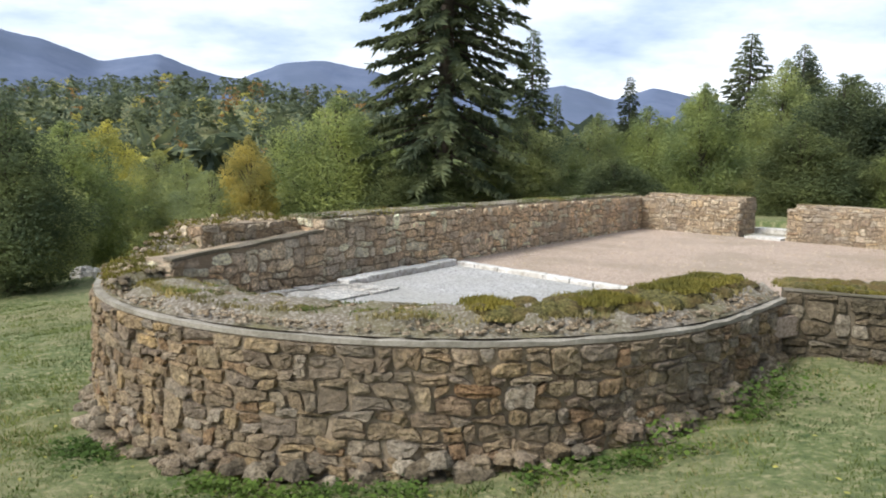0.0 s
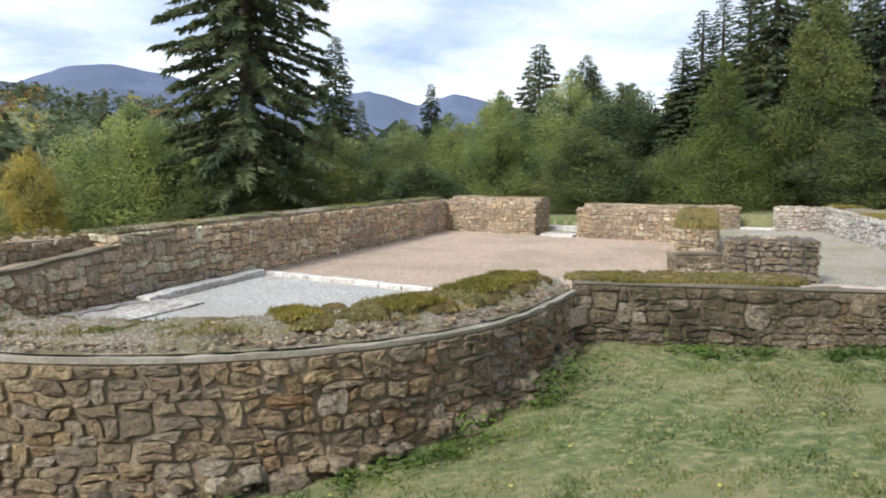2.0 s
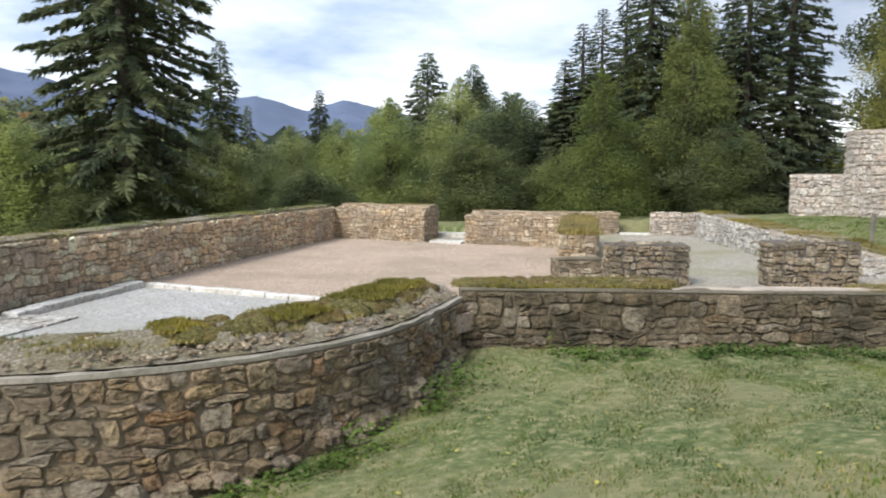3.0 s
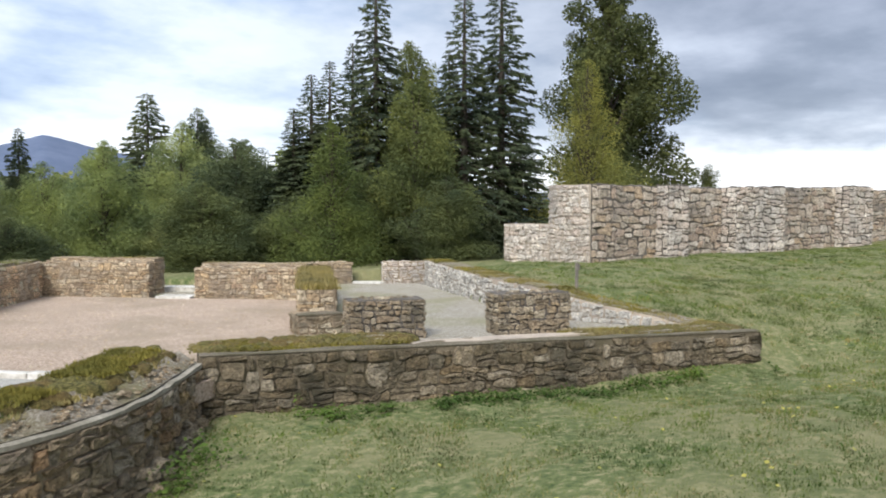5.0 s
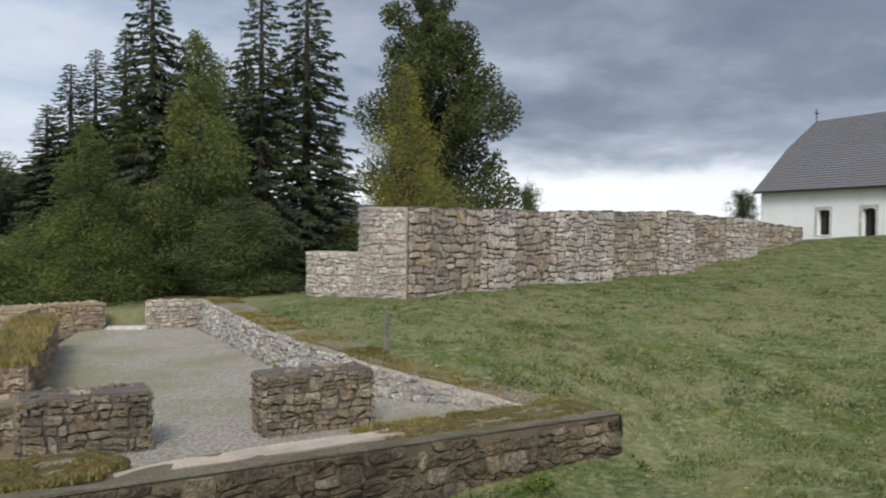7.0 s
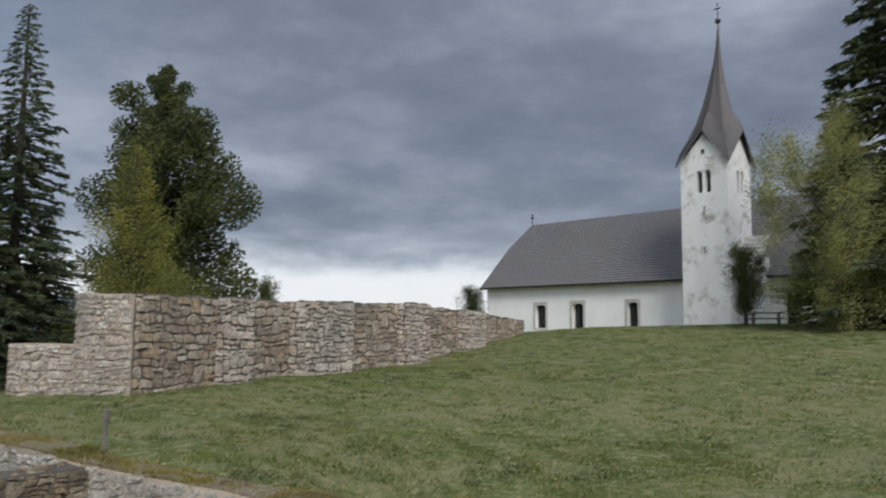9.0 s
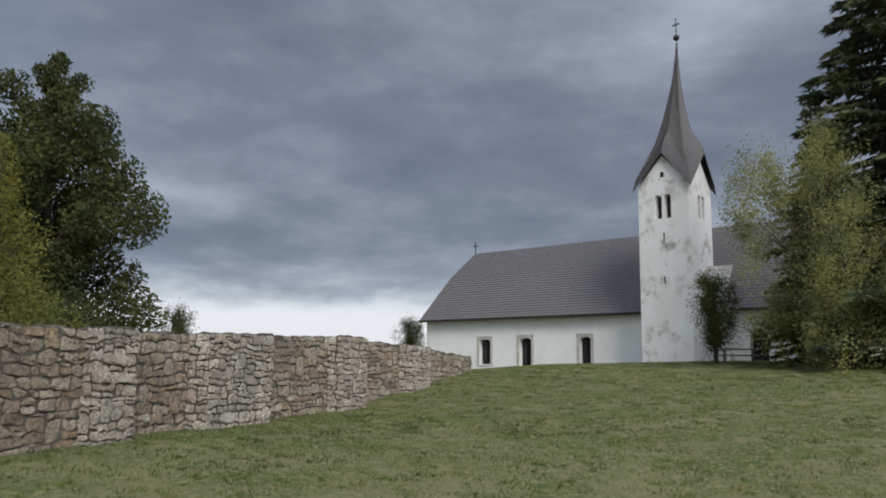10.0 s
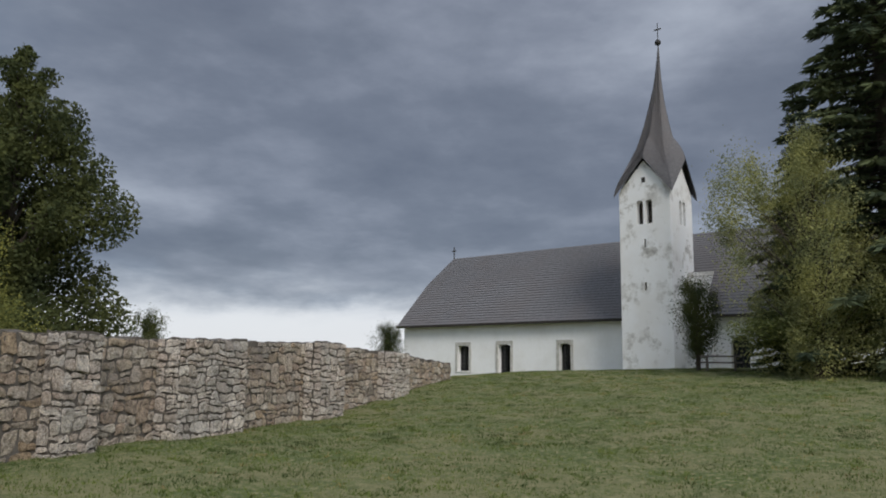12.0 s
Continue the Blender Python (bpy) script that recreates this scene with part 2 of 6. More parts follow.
GRASS = ground_like("lawn", [(0.34, (0.056, 0.082, 0.028)), (0.5, (0.118, 0.138, 0.052)), (0.66, (0.27, 0.245, 0.13))], 7, (0.215, 0.195, 0.10), 0.42, 0.9, 0.05)
BARK = ground_like("bark", [(0.3, (0.05, 0.04, 0.03)), (0.7, (0.12, 0.095, 0.075))], 14, (0.07, 0.065, 0.055), 2, 0.9, 0.04)
PLASTER = ground_like("lime_plaster", [(0.3, (0.84, 0.83, 0.80)), (0.6, (0.88, 0.87, 0.85))], 5, (0.78, 0.76, 0.72), 0.5, 0.25, 0.01)
TOWER_PLASTER = ground_like("weathered_plaster", [(0.34, (0.36, 0.34, 0.31)), (0.42, (0.66, 0.64, 0.60)), (0.48, (0.87, 0.86, 0.84))], 0.8, (0.80, 0.775, 0.73), 0.5, 0.35, 0.015)
SHINGLE = ground_like("grey_shingles", [(0.3, (0.10, 0.097, 0.10)), (0.7, (0.18, 0.173, 0.175))], 6, (0.14, 0.127, 0.124), 0.3, 0.5, 0.01, 0.8)
DARK = ground_like("dark_timber", [(0.3, (0.03, 0.027, 0.025)), (0.7, (0.06, 0.052, 0.045))], 14, (0.03, 0.028, 0.025), 2, 0.5, 0.01)
WOOD = ground_like("grey_wood", [(0.3, (0.13, 0.11, 0.09)), (0.7, (0.25, 0.22, 0.19))], 18, (0.12, 0.11, 0.095), 2, 0.5, 0.01)
IRON = ground_like("dark_iron", [(0.3, (0.03, 0.03, 0.03)), (0.7, (0.06, 0.055, 0.05))], 30, (0.04, 0.035, 0.03), 4, 0.3, 0.005, 0.5)
GLASS, _nt, _b = nodes("dark_glass")
_b.inputs["Base Color"].default_value, _b.inputs["Roughness"].default_value = (0.015, 0.017, 0.02, 1), 0.12
MOSS_BED = ground_like("moss_cushion", [(0.34, (0.03, 0.028, 0.010)), (0.5, (0.11, 0.10, 0.030)), (0.66, (0.24, 0.20, 0.075))], 30, (0.15, 0.095, 0.038), 2.2, 1.0, 0.04)
BLADE = leaf_material("grass_blades", [(0.128, 0.16, 0.053), (0.128, 0.16, 0.053)], 0.4)
BLADE_HILL = leaf_material("hill_blades", [(0.13, 0.172, 0.056), (0.13, 0.172, 0.056)], 0.4)
MOSS = leaf_material("moss_tufts", [(0.19, 0.17, 0.045), (0.19, 0.17, 0.045)], 0.3)
DRY = leaf_material("dry_grass", [(0.25, 0.215, 0.105), (0.25, 0.215, 0.105)], 0.3)
WEED = leaf_material("weed_leaves", [(0.085, 0.135, 0.034), (0.085, 0.135, 0.034)], 0.3)
NEEDLE = leaf_material("spruce_needles", [(0.097, 0.124, 0.073), (0.122, 0.146, 0.083), (0.107, 0.132, 0.083)], 0.4)
NEEDLE_DARK = leaf_material("dark_needles", [(0.076, 0.098, 0.063), (0.09, 0.113, 0.069)], 0.3)
NEEDLE_BROAD = leaf_material("broad_spruce_needles", [(0.105, 0.13, 0.08), (0.105, 0.13, 0.08)], 0.35)
LARCH = leaf_material("larch_needles", [(0.26, 0.265, 0.085), (0.26, 0.265, 0.085)], 0.45)
LEAF = leaf_material("green_leaves", [(0.242, 0.297, 0.133), (0.302, 0.352, 0.143), (0.253, 0.297, 0.16), (0.33, 0.352, 0.149), (0.22, 0.275, 0.143)], 0.5)
LEAF_DEEP = leaf_material("deep_green_leaves", [(0.121, 0.153, 0.081), (0.146, 0.174, 0.081), (0.116, 0.146, 0.085)], 0.45)
LEAF_OLIVE = leaf_material("olive_leaves", [(0.165, 0.189, 0.072), (0.143, 0.17, 0.069)], 0.4)
LEAF_BUSH = leaf_material("bush_leaves", [(0.13, 0.165, 0.06), (0.13, 0.165, 0.06)], 0.45)
LEAF_GOLD = leaf_material("autumn_leaves", [(0.46, 0.44, 0.13), (0.44, 0.41, 0.125), (0.40, 0.34, 0.12)], 0.45)
LEAF_DARK = leaf_material("dark_leaves", [(0.09, 0.106, 0.048), (0.09, 0.106, 0.048)], 0.35)
LEAF_BIRCH = leaf_material("birch_leaves", [(0.33, 0.345, 0.17), (0.33, 0.345, 0.17)], 0.5)


# ---- building helpers ----
def thing(name, base, label, category, group="", kind=""):
    ob = new(name)
    ob.empty_display_size = 0.2
    ob.location = base
    return tagged(ob, label, category, group, kind)


def hang(ob, parent):
    """Put ob, built in world places, under parent, which stands unturned."""
    ob.parent = parent
    ob.matrix_parent_inverse = Matrix.Translation(-parent.location) if parent.parent is None else Matrix.Identity(4)
    return ob


def mesh_of(name, verts, faces, material, smooth=False):
    me = bpy.data.meshes.new(name)
    me.from_pydata([tuple(v) for v in verts], [], faces)
    me.materials.append(material)
    if smooth:
        me.polygons.foreach_set("use_smooth", [True] * len(me.polygons))
    me.update()
    return me


def part(name, data, material, parent, label="", smooth=False):
    """A bmesh, or (verts, faces) in world places, as one mesh object under a thing."""
    if isinstance(data, tuple):
        me = mesh_of(name, data[0], data[1], material, smooth)
    else:
        me = bpy.data.meshes.new(name)
        data.to_mesh(me)
        data.free()
        me.materials.append(material)
        if smooth:
            me.polygons.foreach_set("use_smooth", [True] * len(me.polygons))
    ob = new(name, me)
    if parent is not None:
        hang(ob, parent)
    if label:
        tagged(ob, label)
    return ob


def big_mesh(name, verts, tris, material):
    """A large triangle mesh from numpy arrays."""
    me = bpy.data.meshes.new(name)
    n, k = len(verts), len(tris)
    me.vertices.add(n)
    me.vertices.foreach_set("co", np.asarray(verts, dtype=np.float32).ravel())
    me.loops.add(3 * k)
    me.loops.foreach_set("vertex_index", np.asarray(tris, dtype=np.int32).ravel())
    me.polygons.add(k)
    me.polygons.foreach_set("loop_start", np.arange(0, 3 * k, 3, dtype=np.int32))
    me.update(calc_edges=True)
    me.validate()
    me.materials.append(material)
    return me


def box_bm(x0, x1, y0, y1, z0, z1, bevel=0.0, bm=None, m=None):
    bm = bm or bmesh.new()
    vs = [bm.verts.new((x, y, z)) for z in (z0, z1) for x, y in ((x0, y0), (x1, y0), (x1, y1), (x0, y1))]
    fs = [bm.faces.new([vs[i] for i in f]) for f in ((3, 2, 1, 0), (4, 5, 6, 7), (0, 1, 5, 4), (1, 2, 6, 5), (2, 3, 7, 6), (3, 0, 4, 7))]
    if bevel:
        es = list({e for f in fs for e in f.edges})
        bmesh.ops.bevel(bm, geom=es, offset=bevel, segments=1, affect="EDGES", profile=0.7)
    if m is not None:
        bmesh.ops.transform(bm, matrix=m, verts=bm.verts[:])
    return bm


class Run:
    """A line on the plan; the face looks to the right of its way."""

    def __init__(self, pts, step=0.35):
        out = [np.array(pts[0], float)]
        for a, b in zip(pts[:-1], pts[1:]):
            a, b = np.array(a, float), np.array(b, float)
            k = max(1, int(np.ceil(np.hypot(*(b - a)) / step)))
            out += [a + (b - a) * (i + 1) / k for i in range(k)]
        self.p = np.array(out)
        d = np.diff(self.p, axis=0)
        self.l = np.concatenate([[0], np.cumsum(np.hypot(d[:, 0], d[:, 1]))])
        t = np.zeros_like(self.p)
        u = d / np.hypot(d[:, 0], d[:, 1])[:, None]
        t[:-1] += u
        t[1:] += u
        t /= np.hypot(t[:, 0], t[:, 1])[:, None]
        self.n = np.stack([t[:, 1], -t[:, 0]], 1)
        self.length = self.l[-1]

    def at(self, s):
        x, y = np.interp(s, self.l, self.p[:, 0]), np.interp(s, self.l, self.p[:, 1])
        a, b = np.interp(s, self.l, self.n[:, 0]), np.interp(s, self.l, self.n[:, 1])
        k = math.hypot(a, b) or 1
        return x, y, a / k, b / k


def height(z, s):
    return z(s) if callable(z) else z


def cells(length, top, w, h, rng):
    """Roughly coursed rubble over a face: four-sided stones, some rising through two courses, as polygons in (along, up)."""
    beds = [0.0]
    while beds[-1] < top - 0.45 * h:
        beds.append(beds[-1] + h * rng.uniform(0.62, 1.4))
    beds = [b * top / beds[-1] for b in beds]
    ph = [rng.uniform(0, 50) for _ in range(3)]

    def warp(x, z):
        edge = min(1.0, z / h, (top - z) / h)
        dz = 0.5 * h * noise.noise((x / (2.6 * w) + ph[0], z / (2.5 * h), ph[1])) + 0.5 * h * noise.noise((x / (0.9 * w), z / h + ph[2], 3.0))
        dx = 0.2 * w * noise.noise((x / w + ph[1], z / (0.8 * h), ph[2]))
        return (min(max(x + dx, 0.0), length), min(max(z + dz * max(0.0, edge), 0.0), top))

    out, taken = [], []
    for k in range(len(beds) - 1):
        z0, z1 = beds[k], beds[k + 1]
        spans, x = [], 0.0
        for a, b in sorted(taken):
            if a > x:
                spans.append((x, a))
            x = max(x, b)
        if x < length:
            spans.append((x, length))
        taken = []
        for a, b in spans:
            n = max(1, round((b - a) / w))
            parts = [rng.uniform(0.45, 1.6) for _ in range(n)]
            marks = [a + (b - a) * sum(parts[:i]) / sum(parts) for i in range(n + 1)]
            lean = [rng.uniform(-0.16, 0.16) * h if 0 < i < n else 0.0 for i in range(n + 1)]
            for i in range(n):
                x0, x1, hi = marks[i], marks[i + 1], z1
                if k + 2 < len(beds) and x1 - x0 < 1.3 * w and rng.random() < 0.11:
                    hi = beds[k + 2] if rng.random() < 0.5 else z1 + 0.55 * (beds[k + 2] - z1)
                    taken.append((x0, x1))
                    lean[i + 1] = lean[i] = 0.0
                cuts = [(z0, hi)]
                if hi - z0 > 1.0 * h and hi == z1 and rng.random() < 0.3:
                    c = z0 + (z1 - z0) * rng.uniform(0.38, 0.62)
                    cuts = [(z0, c), (c, hi)]
                elif hi > z1 and hi < beds[k + 2]:
                    cuts.append((hi, beds[k + 2]))
                for q0, q1 in cuts:
                    f0, f1 = (q0 - z0) / (z1 - z0) - 0.5, (q1 - z0) / (z1 - z0) - 0.5
                    c = [(x0 + lean[i] * f0, q0), (x1 + lean[i + 1] * f0, q0), (x1 + lean[i + 1] * f1, q1), (x0 + lean[i] * f1, q1)]
                    if x1 - x0 > 0.8 * w:
                        c = [c[0], ((x0 + x1) / 2, q0), c[1], c[2], ((x0 + x1) / 2, q1), c[3]]
                    out.append([warp(a + rng.uniform(-0.07, 0.07) * w, b + rng.uniform(-0.10, 0.10) * h) for a, b in c])
    return out


def stones(parent, run, z0, z1, size, key, seed, proud=0.05, gap=0.012, limit=300, count=None):
    """Lay separate stones over the face of a run; past the limit they are joined."""
    rng = random.Random(seed)
    lo = min(height(z0, s) for s in run.l)
    hi = max(height(z1, s) for s in run.l)
    joined_v, joined_f, made = [], [], 0
    count = count if count is not None else [0]
    for poly in cells(run.length, hi - lo, size[0], size[1], rng):
        poly = [(s, z + lo) for s, z in poly]
        cs, cz = sum(p[0] for p in poly) / len(poly), sum(p[1] for p in poly) / len(poly)
        top = height(z1, cs)
        if cz > top - 0.02 or cz < height(z0, cs) - 0.15:
            continue
        poly = [(s, min(z, top - 0.005)) for s, z in poly]
        pts = []
        for a, b in zip(poly, poly[1:] + poly[:1]):
            if math.hypot(b[0] - a[0], b[1] - a[1]) < 0.03:
                pts.append(((a[0] + b[0]) / 2, (a[1] + b[1]) / 2))
                continue
            k = rng.uniform(0.11, 0.30)
            pts += [(a[0] + k * (b[0] - a[0]), a[1] + k * (b[1] - a[1])), (b[0] - k * (b[0] - a[0]), b[1] - k * (b[1] - a[1]))]
        if len(pts) < 4:
            continue
        deep = proud * rng.uniform(0.45, 1.25)
        tilt_s, tilt_z = rng.uniform(-0.14, 0.14), rng.uniform(-0.16, 0.14)
        ring_a, ring_b = [], []
        for s, z in pts:
            ds, dz = s - cs, z - cz
            r = math.hypot(ds, dz) or 1e-6
            f = max(0.4, 1 - gap * rng.uniform(0.2, 1.5) / r)
            ring_a.append((cs + ds * f, cz + dz * f, -0.015))
            f2 = f * rng.uniform(0.84, 0.98)
            ring_b.append((cs + ds * f2, cz + dz * f2, max(0.010, deep * 0.92 + tilt_s * ds + tilt_z * dz + rng.uniform(-0.011, 0.009))))
        inner = [(cs + (s - cs) * 0.52, cz + (z - cz) * 0.52, deep + tilt_s * (s - cs) * 0.5 + tilt_z * (z - cz) * 0.5 + rng.uniform(-0.013, 0.013)) for s, z, d in ring_b]
        n = len(pts)
        verts = []
        for s, z, d in ring_a + ring_b + inner + [(cs + rng.uniform(-0.02, 0.02), cz + rng.uniform(-0.02, 0.02), deep + rng.uniform(-0.006, 0.008))]:
            x, y, nx, ny = run.at(min(max(s, 0), run.length))
            verts.append((x + nx * d, y + ny * d, z))
        faces = [(i, (i + 1) % n, n + (i + 1) % n, n + i) for i in range(n)] + [(n + i, n + (i + 1) % n, 2 * n + (i + 1) % n, 2 * n + i) for i in range(n)] + [(2 * n + i, 2 * n + (i + 1) % n, 3 * n) for i in range(n)]
        if count[0] < limit:
            count[0] += 1
            c = np.mean(verts, axis=0)
            me = mesh_of("stone", [np.array(v) - c for v in verts], faces, STONE[key])
            ob = new("stone", me)
            hang(ob, parent)
            ob.location = c
        else:
            k = len(joined_v)
            joined_v += verts
            joined_f += [tuple(i + k for i in f) for f in faces]
    if joined_v:
        ob = part("rubble", (joined_v, joined_f), JOINED[key], parent)
        tagged(ob, kind="stuff")


def slab(run, z0, z1, back, front=0.0, lump=0.0, seed=0, cross=1):
    """A solid along a run, from its face back by some metres: (verts, faces)."""
    rng = random.Random(seed)
    verts, faces = [], []
    ring = 2 * cross + 2
    for i, (s, p, n) in enumerate(zip(run.l, run.p, run.n)):
        a, b = height(z0, s), height(z1, s)
        fr = p + n * front
        bk = p - n * height(back, s)
        verts.append((fr[0], fr[1], a))
        for k in range(cross + 1):
            t = k / cross
            q = fr + (bk - fr) * t
            verts.append((q[0], q[1], b + (rng.uniform(-lump, lump) if lump else 0)))
        verts.append((bk[0], bk[1], a))
        for k in range(ring - cross - 3):
            t = (k + 1) / (ring - cross - 2)
            q = bk + (fr - bk) * t
            verts.append((q[0], q[1], a))
        if i:
            o = (i - 1) * ring
            for k in range(ring):
                k2 = (k + 1) % ring
                faces.append((o + k, o + ring + k, o + ring + k2, o + k2))
    faces.append(tuple(range(ring)))
    e = (len(run.l) - 1) * ring
    faces.append(tuple(e + k for k in reversed(range(ring))))
    return verts, faces


def blades(points, tall, wide, lean, seed, up=None):
    """Single grass blades at the given places: numpy verts and triangles."""
    r = np.random.RandomState(seed)
    n = len(points)
    a = r.uniform(0, 2 * np.pi, n)
    h = tall * r.uniform(0.45, 1.3, n)
    w = wide * r.uniform(0.6, 1.3, n)
    d = np.stack([np.cos(a), np.sin(a), np.zeros(n)], 1)
    q = np.stack([np.cos(a + 1.9), np.sin(a + 1.9), np.zeros(n)], 1)
    tip = points + q * (lean * h * r.uniform(0.2, 1.2, n))[:, None]
    tip[:, 2] += h
    v = np.stack([points - d * w[:, None], points + d * w[:, None], tip], 1).reshape(-1, 3)
    return v, np.arange(3 * n).reshape(-1, 3)


def tufts(name, parent, run, lo, hi, z, n, tall, material, seed, clump=7, label=""):
    """Tufts along the top of a run, between two distances behind its face."""
    r = np.random.RandomState(seed)
    pts = []
    for _ in range(n):
        s = r.uniform(0, run.length)
        x, y, nx, ny = run.at(s)
        b = r.uniform(lo, hi)
        if noise.noise((x * 0.9, y * 0.9, seed)) < -0.12:
            continue
        for _ in range(clump):
            pts.append((x - nx * b + r.normal(0, 0.05), y - ny * b + r.normal(0, 0.05), height(z, s) - 0.015 + 0.03 * noise.noise((x * 2.3, y * 2.3, seed + 0.5))))
    v, t = blades(np.array(pts), tall, 0.011, 0.8, seed)
    ob = new(name, big_mesh(name, v, t, material))
    hang(ob, parent)
    return tagged(ob, label, kind="stuff")


def moss_mounds(parent, run, lo, hi, z, n, r, tall, seed):
    """Low, uneven cushions of moss along the top of a run."""
    rng = random.Random(seed)
    v, f = [], []
    for _ in range(n):
        s = rng.uniform(0, run.length)
        x, y, nx, ny = run.at(s)
        b = rng.uniform(lo, hi)
        q, h = r * rng.uniform(0.5, 1.35), tall * rng.uniform(0.5, 1.25)
        cx, cy, k, m = x - nx * b, y - ny * b, len(v), 9
        for rr, zz in ((1.0, -0.5), (0.86, 0.25), (0.55, 0.75)):
            for i in range(m):
                a = i * 2 * math.pi / m
                g = q * rr * rng.uniform(0.8, 1.2)
                v.append((cx + g * math.cos(a), cy + g * math.sin(a), height(z, s) + h * zz * rng.uniform(0.8, 1.2)))
        v.append((cx, cy, height(z, s) + h))
        for lev in range(2):
            f += [(k + lev * m + i, k + lev * m + (i + 1) % m, k + lev * m + m + (i + 1) % m, k + lev * m + m + i) for i in range(m)]
        f += [(k + 2 * m + i, k + 2 * m + (i + 1) % m, k + 3 * m) for i in range(m)]
    return tagged(part("moss_cushions", (v, f), MOSS_BED, parent, "", True), kind="stuff")


def rubble_wall(name, label, pts, z0, z1, thick, size, key, seed, mortar=None, faces="front", proud=0.05, coping=0.0, group="", limit=300, gap=0.012, lump=0.015):
    """A ruin wall: mortar core, stones on its seen faces, a cement coping if it has one."""
    run = Run(pts)
    base = (float(run.p[0][0]), float(run.p[0][1]), float(height(z0, 0)))
    ob = thing(name, base, label, "stone wall", group)
    low = lambda s: height(z0, s) - 0.35
    part("core", slab(run, low, z1, thick, 0.0, lump, seed, 3), mortar or MORTAR, ob)
    count = [0]
    if "front" in faces:
        stones(ob, run, z0, z1, size, key, seed, proud, gap, limit=limit, count=count)
    sides = []
    if "end" in faces:
        e = len(run.l) - 1
        sides.append((run.p[e] + run.n[e] * proud * 0.9, run.p[e] - run.n[e] * thick, height(z0, run.length), height(z1, run.length)))
    if "start" in faces:
        sides.append((run.p[0] - run.n[0] * thick, run.p[0] + run.n[0] * proud * 0.9, height(z0, 0), height(z1, 0)))
    if "back" in faces:
        q = Run([tuple(p - n * thick) for p, n in zip(run.p, run.n)][::-1])
        stones(ob, q, lambda s: height(z0, run.length - s), lambda s: height(z1, run.length - s), size, key, seed + 5, proud, gap, limit=limit, count=count)
    for k, (a, b, lo, hi) in enumerate(sides):
        stones(ob, Run([tuple(a), tuple(b)]), lo, hi, (min(size[0], 0.26), size[1]), key, seed + 11 + k, proud, gap, limit=limit, count=count)
    if "top" in faces:
        rng = random.Random(seed + 3)
        v, f = [], []
        for i in range(int(run.length * thick * 30)):
            s, b = rng.uniform(0.05, run.length - 0.05), rng.uniform(0.05, thick - 0.05)
            x, y, nx, ny = run.at(s)
            stone_blob(v, f, (x - nx * b, y - ny * b, height(z1, s)), rng.uniform(0.03, 0.07), rng)
        tagged(part("top_rubble", (v, f), JOINED[key], ob), kind="stuff")
    if coping:
        part("coping", slab(run, lambda s: height(z1, s) + 0.002, lambda s: height(z1, s) + coping, thick * 0.3, 0.02, 0.016, seed + 2, 2), COPING, ob)
    return ob, run


def stone_blob(v, f, c, r, rng):
    """A small rough stone: a squashed, uneven eight-cornered lump."""
    k = len(v)
    a0 = rng.uniform(0, 6.3)
    ring = 6
    for lev, (rr, zz) in enumerate(((1.0, -0.25), (0.95, 0.25), (0.5, 0.55))):
        for i in range(ring):
            a = a0 + i * 2 * math.pi / ring
            q = r * rr * rng.uniform(0.75, 1.2)
            v.append((c[0] + q * math.cos(a), c[1] + q * math.sin(a), c[2] + r * zz * rng.uniform(0.8, 1.2)))
    for lev in range(2):
        for i in range(ring):
            j = (i + 1) % ring
            f.append((k + lev * ring + i, k + lev * ring + j, k + (lev + 1) * ring + j, k + (lev + 1) * ring + i))
    f.append(tuple(k + 2 * ring + i for i in range(ring)))


# ---- ground ----
HEIGHTS = [(-0.7, -3, 0.95), (-7, -3, 0.4), (5, -3, 1.15), (-5.4, 6, -0.62), (-2.6, 3.7, -0.42), (-0.6, 3.9, -0.27), (1.3, 4.6, -0.1), (3.7, 6.7, 0.28), (6, 5.6, 0.26),
           (9, 4.4, 0.22), (12.5, 3.0, 0.30), (8, 1.2, 0.7), (-9, 8, -0.75), (-9, 15, -1.2), (-16, 26, -2.0), (0, 24, 0.3), (9, 25, 0.9), (14, 20, 1.25), (12.7, 5.2, 1.08), (12.4, 8, 1.36), (15.6, 14.5, 1.45),
           (19, 12.2, 1.55), (24, 11.2, 1.72), (29, 10.4, 1.72), (34, 9.7, 1.85), (38.5, 9.0, 2.3), (44, 8.1, 2.8), (50, 5, 3.4), (48, -4, 3.62), (46, -13, 3.7)]
HEIGHTS += [(20, 1, 1.3), (30, 0, 2.1), (40, -2, 3.05), (20, -10, 1.9), (62, 0, 3.3), (72, 20, 2.6), (32, 26, 1.0), (-45, 45, -9), (10, 60, -3), (60, 55, -1), (0, -60, 4), (110, 0, 1)]
_P = np.array(HEIGHTS)
_K = np.hypot(_P[:, None, 0] - _P[None, :, 0], _P[:, None, 1] - _P[None, :, 1])
_A = np.block([[_K, np.ones((len(_P), 1))], [np.ones((1, len(_P))), np.zeros((1, 1))]])
_W = np.linalg.solve(_A, np.concatenate([_P[:, 2], [0]]))
RUIN = [(-2.6, 8.2), (5.3, 20.4), (6.8, 23.0), (13.2, 17.2), (14.8, 15.5), (12.0, 9.7), (11.3, 7.2), (12.1, 4.0), (3.9, 7.1)]


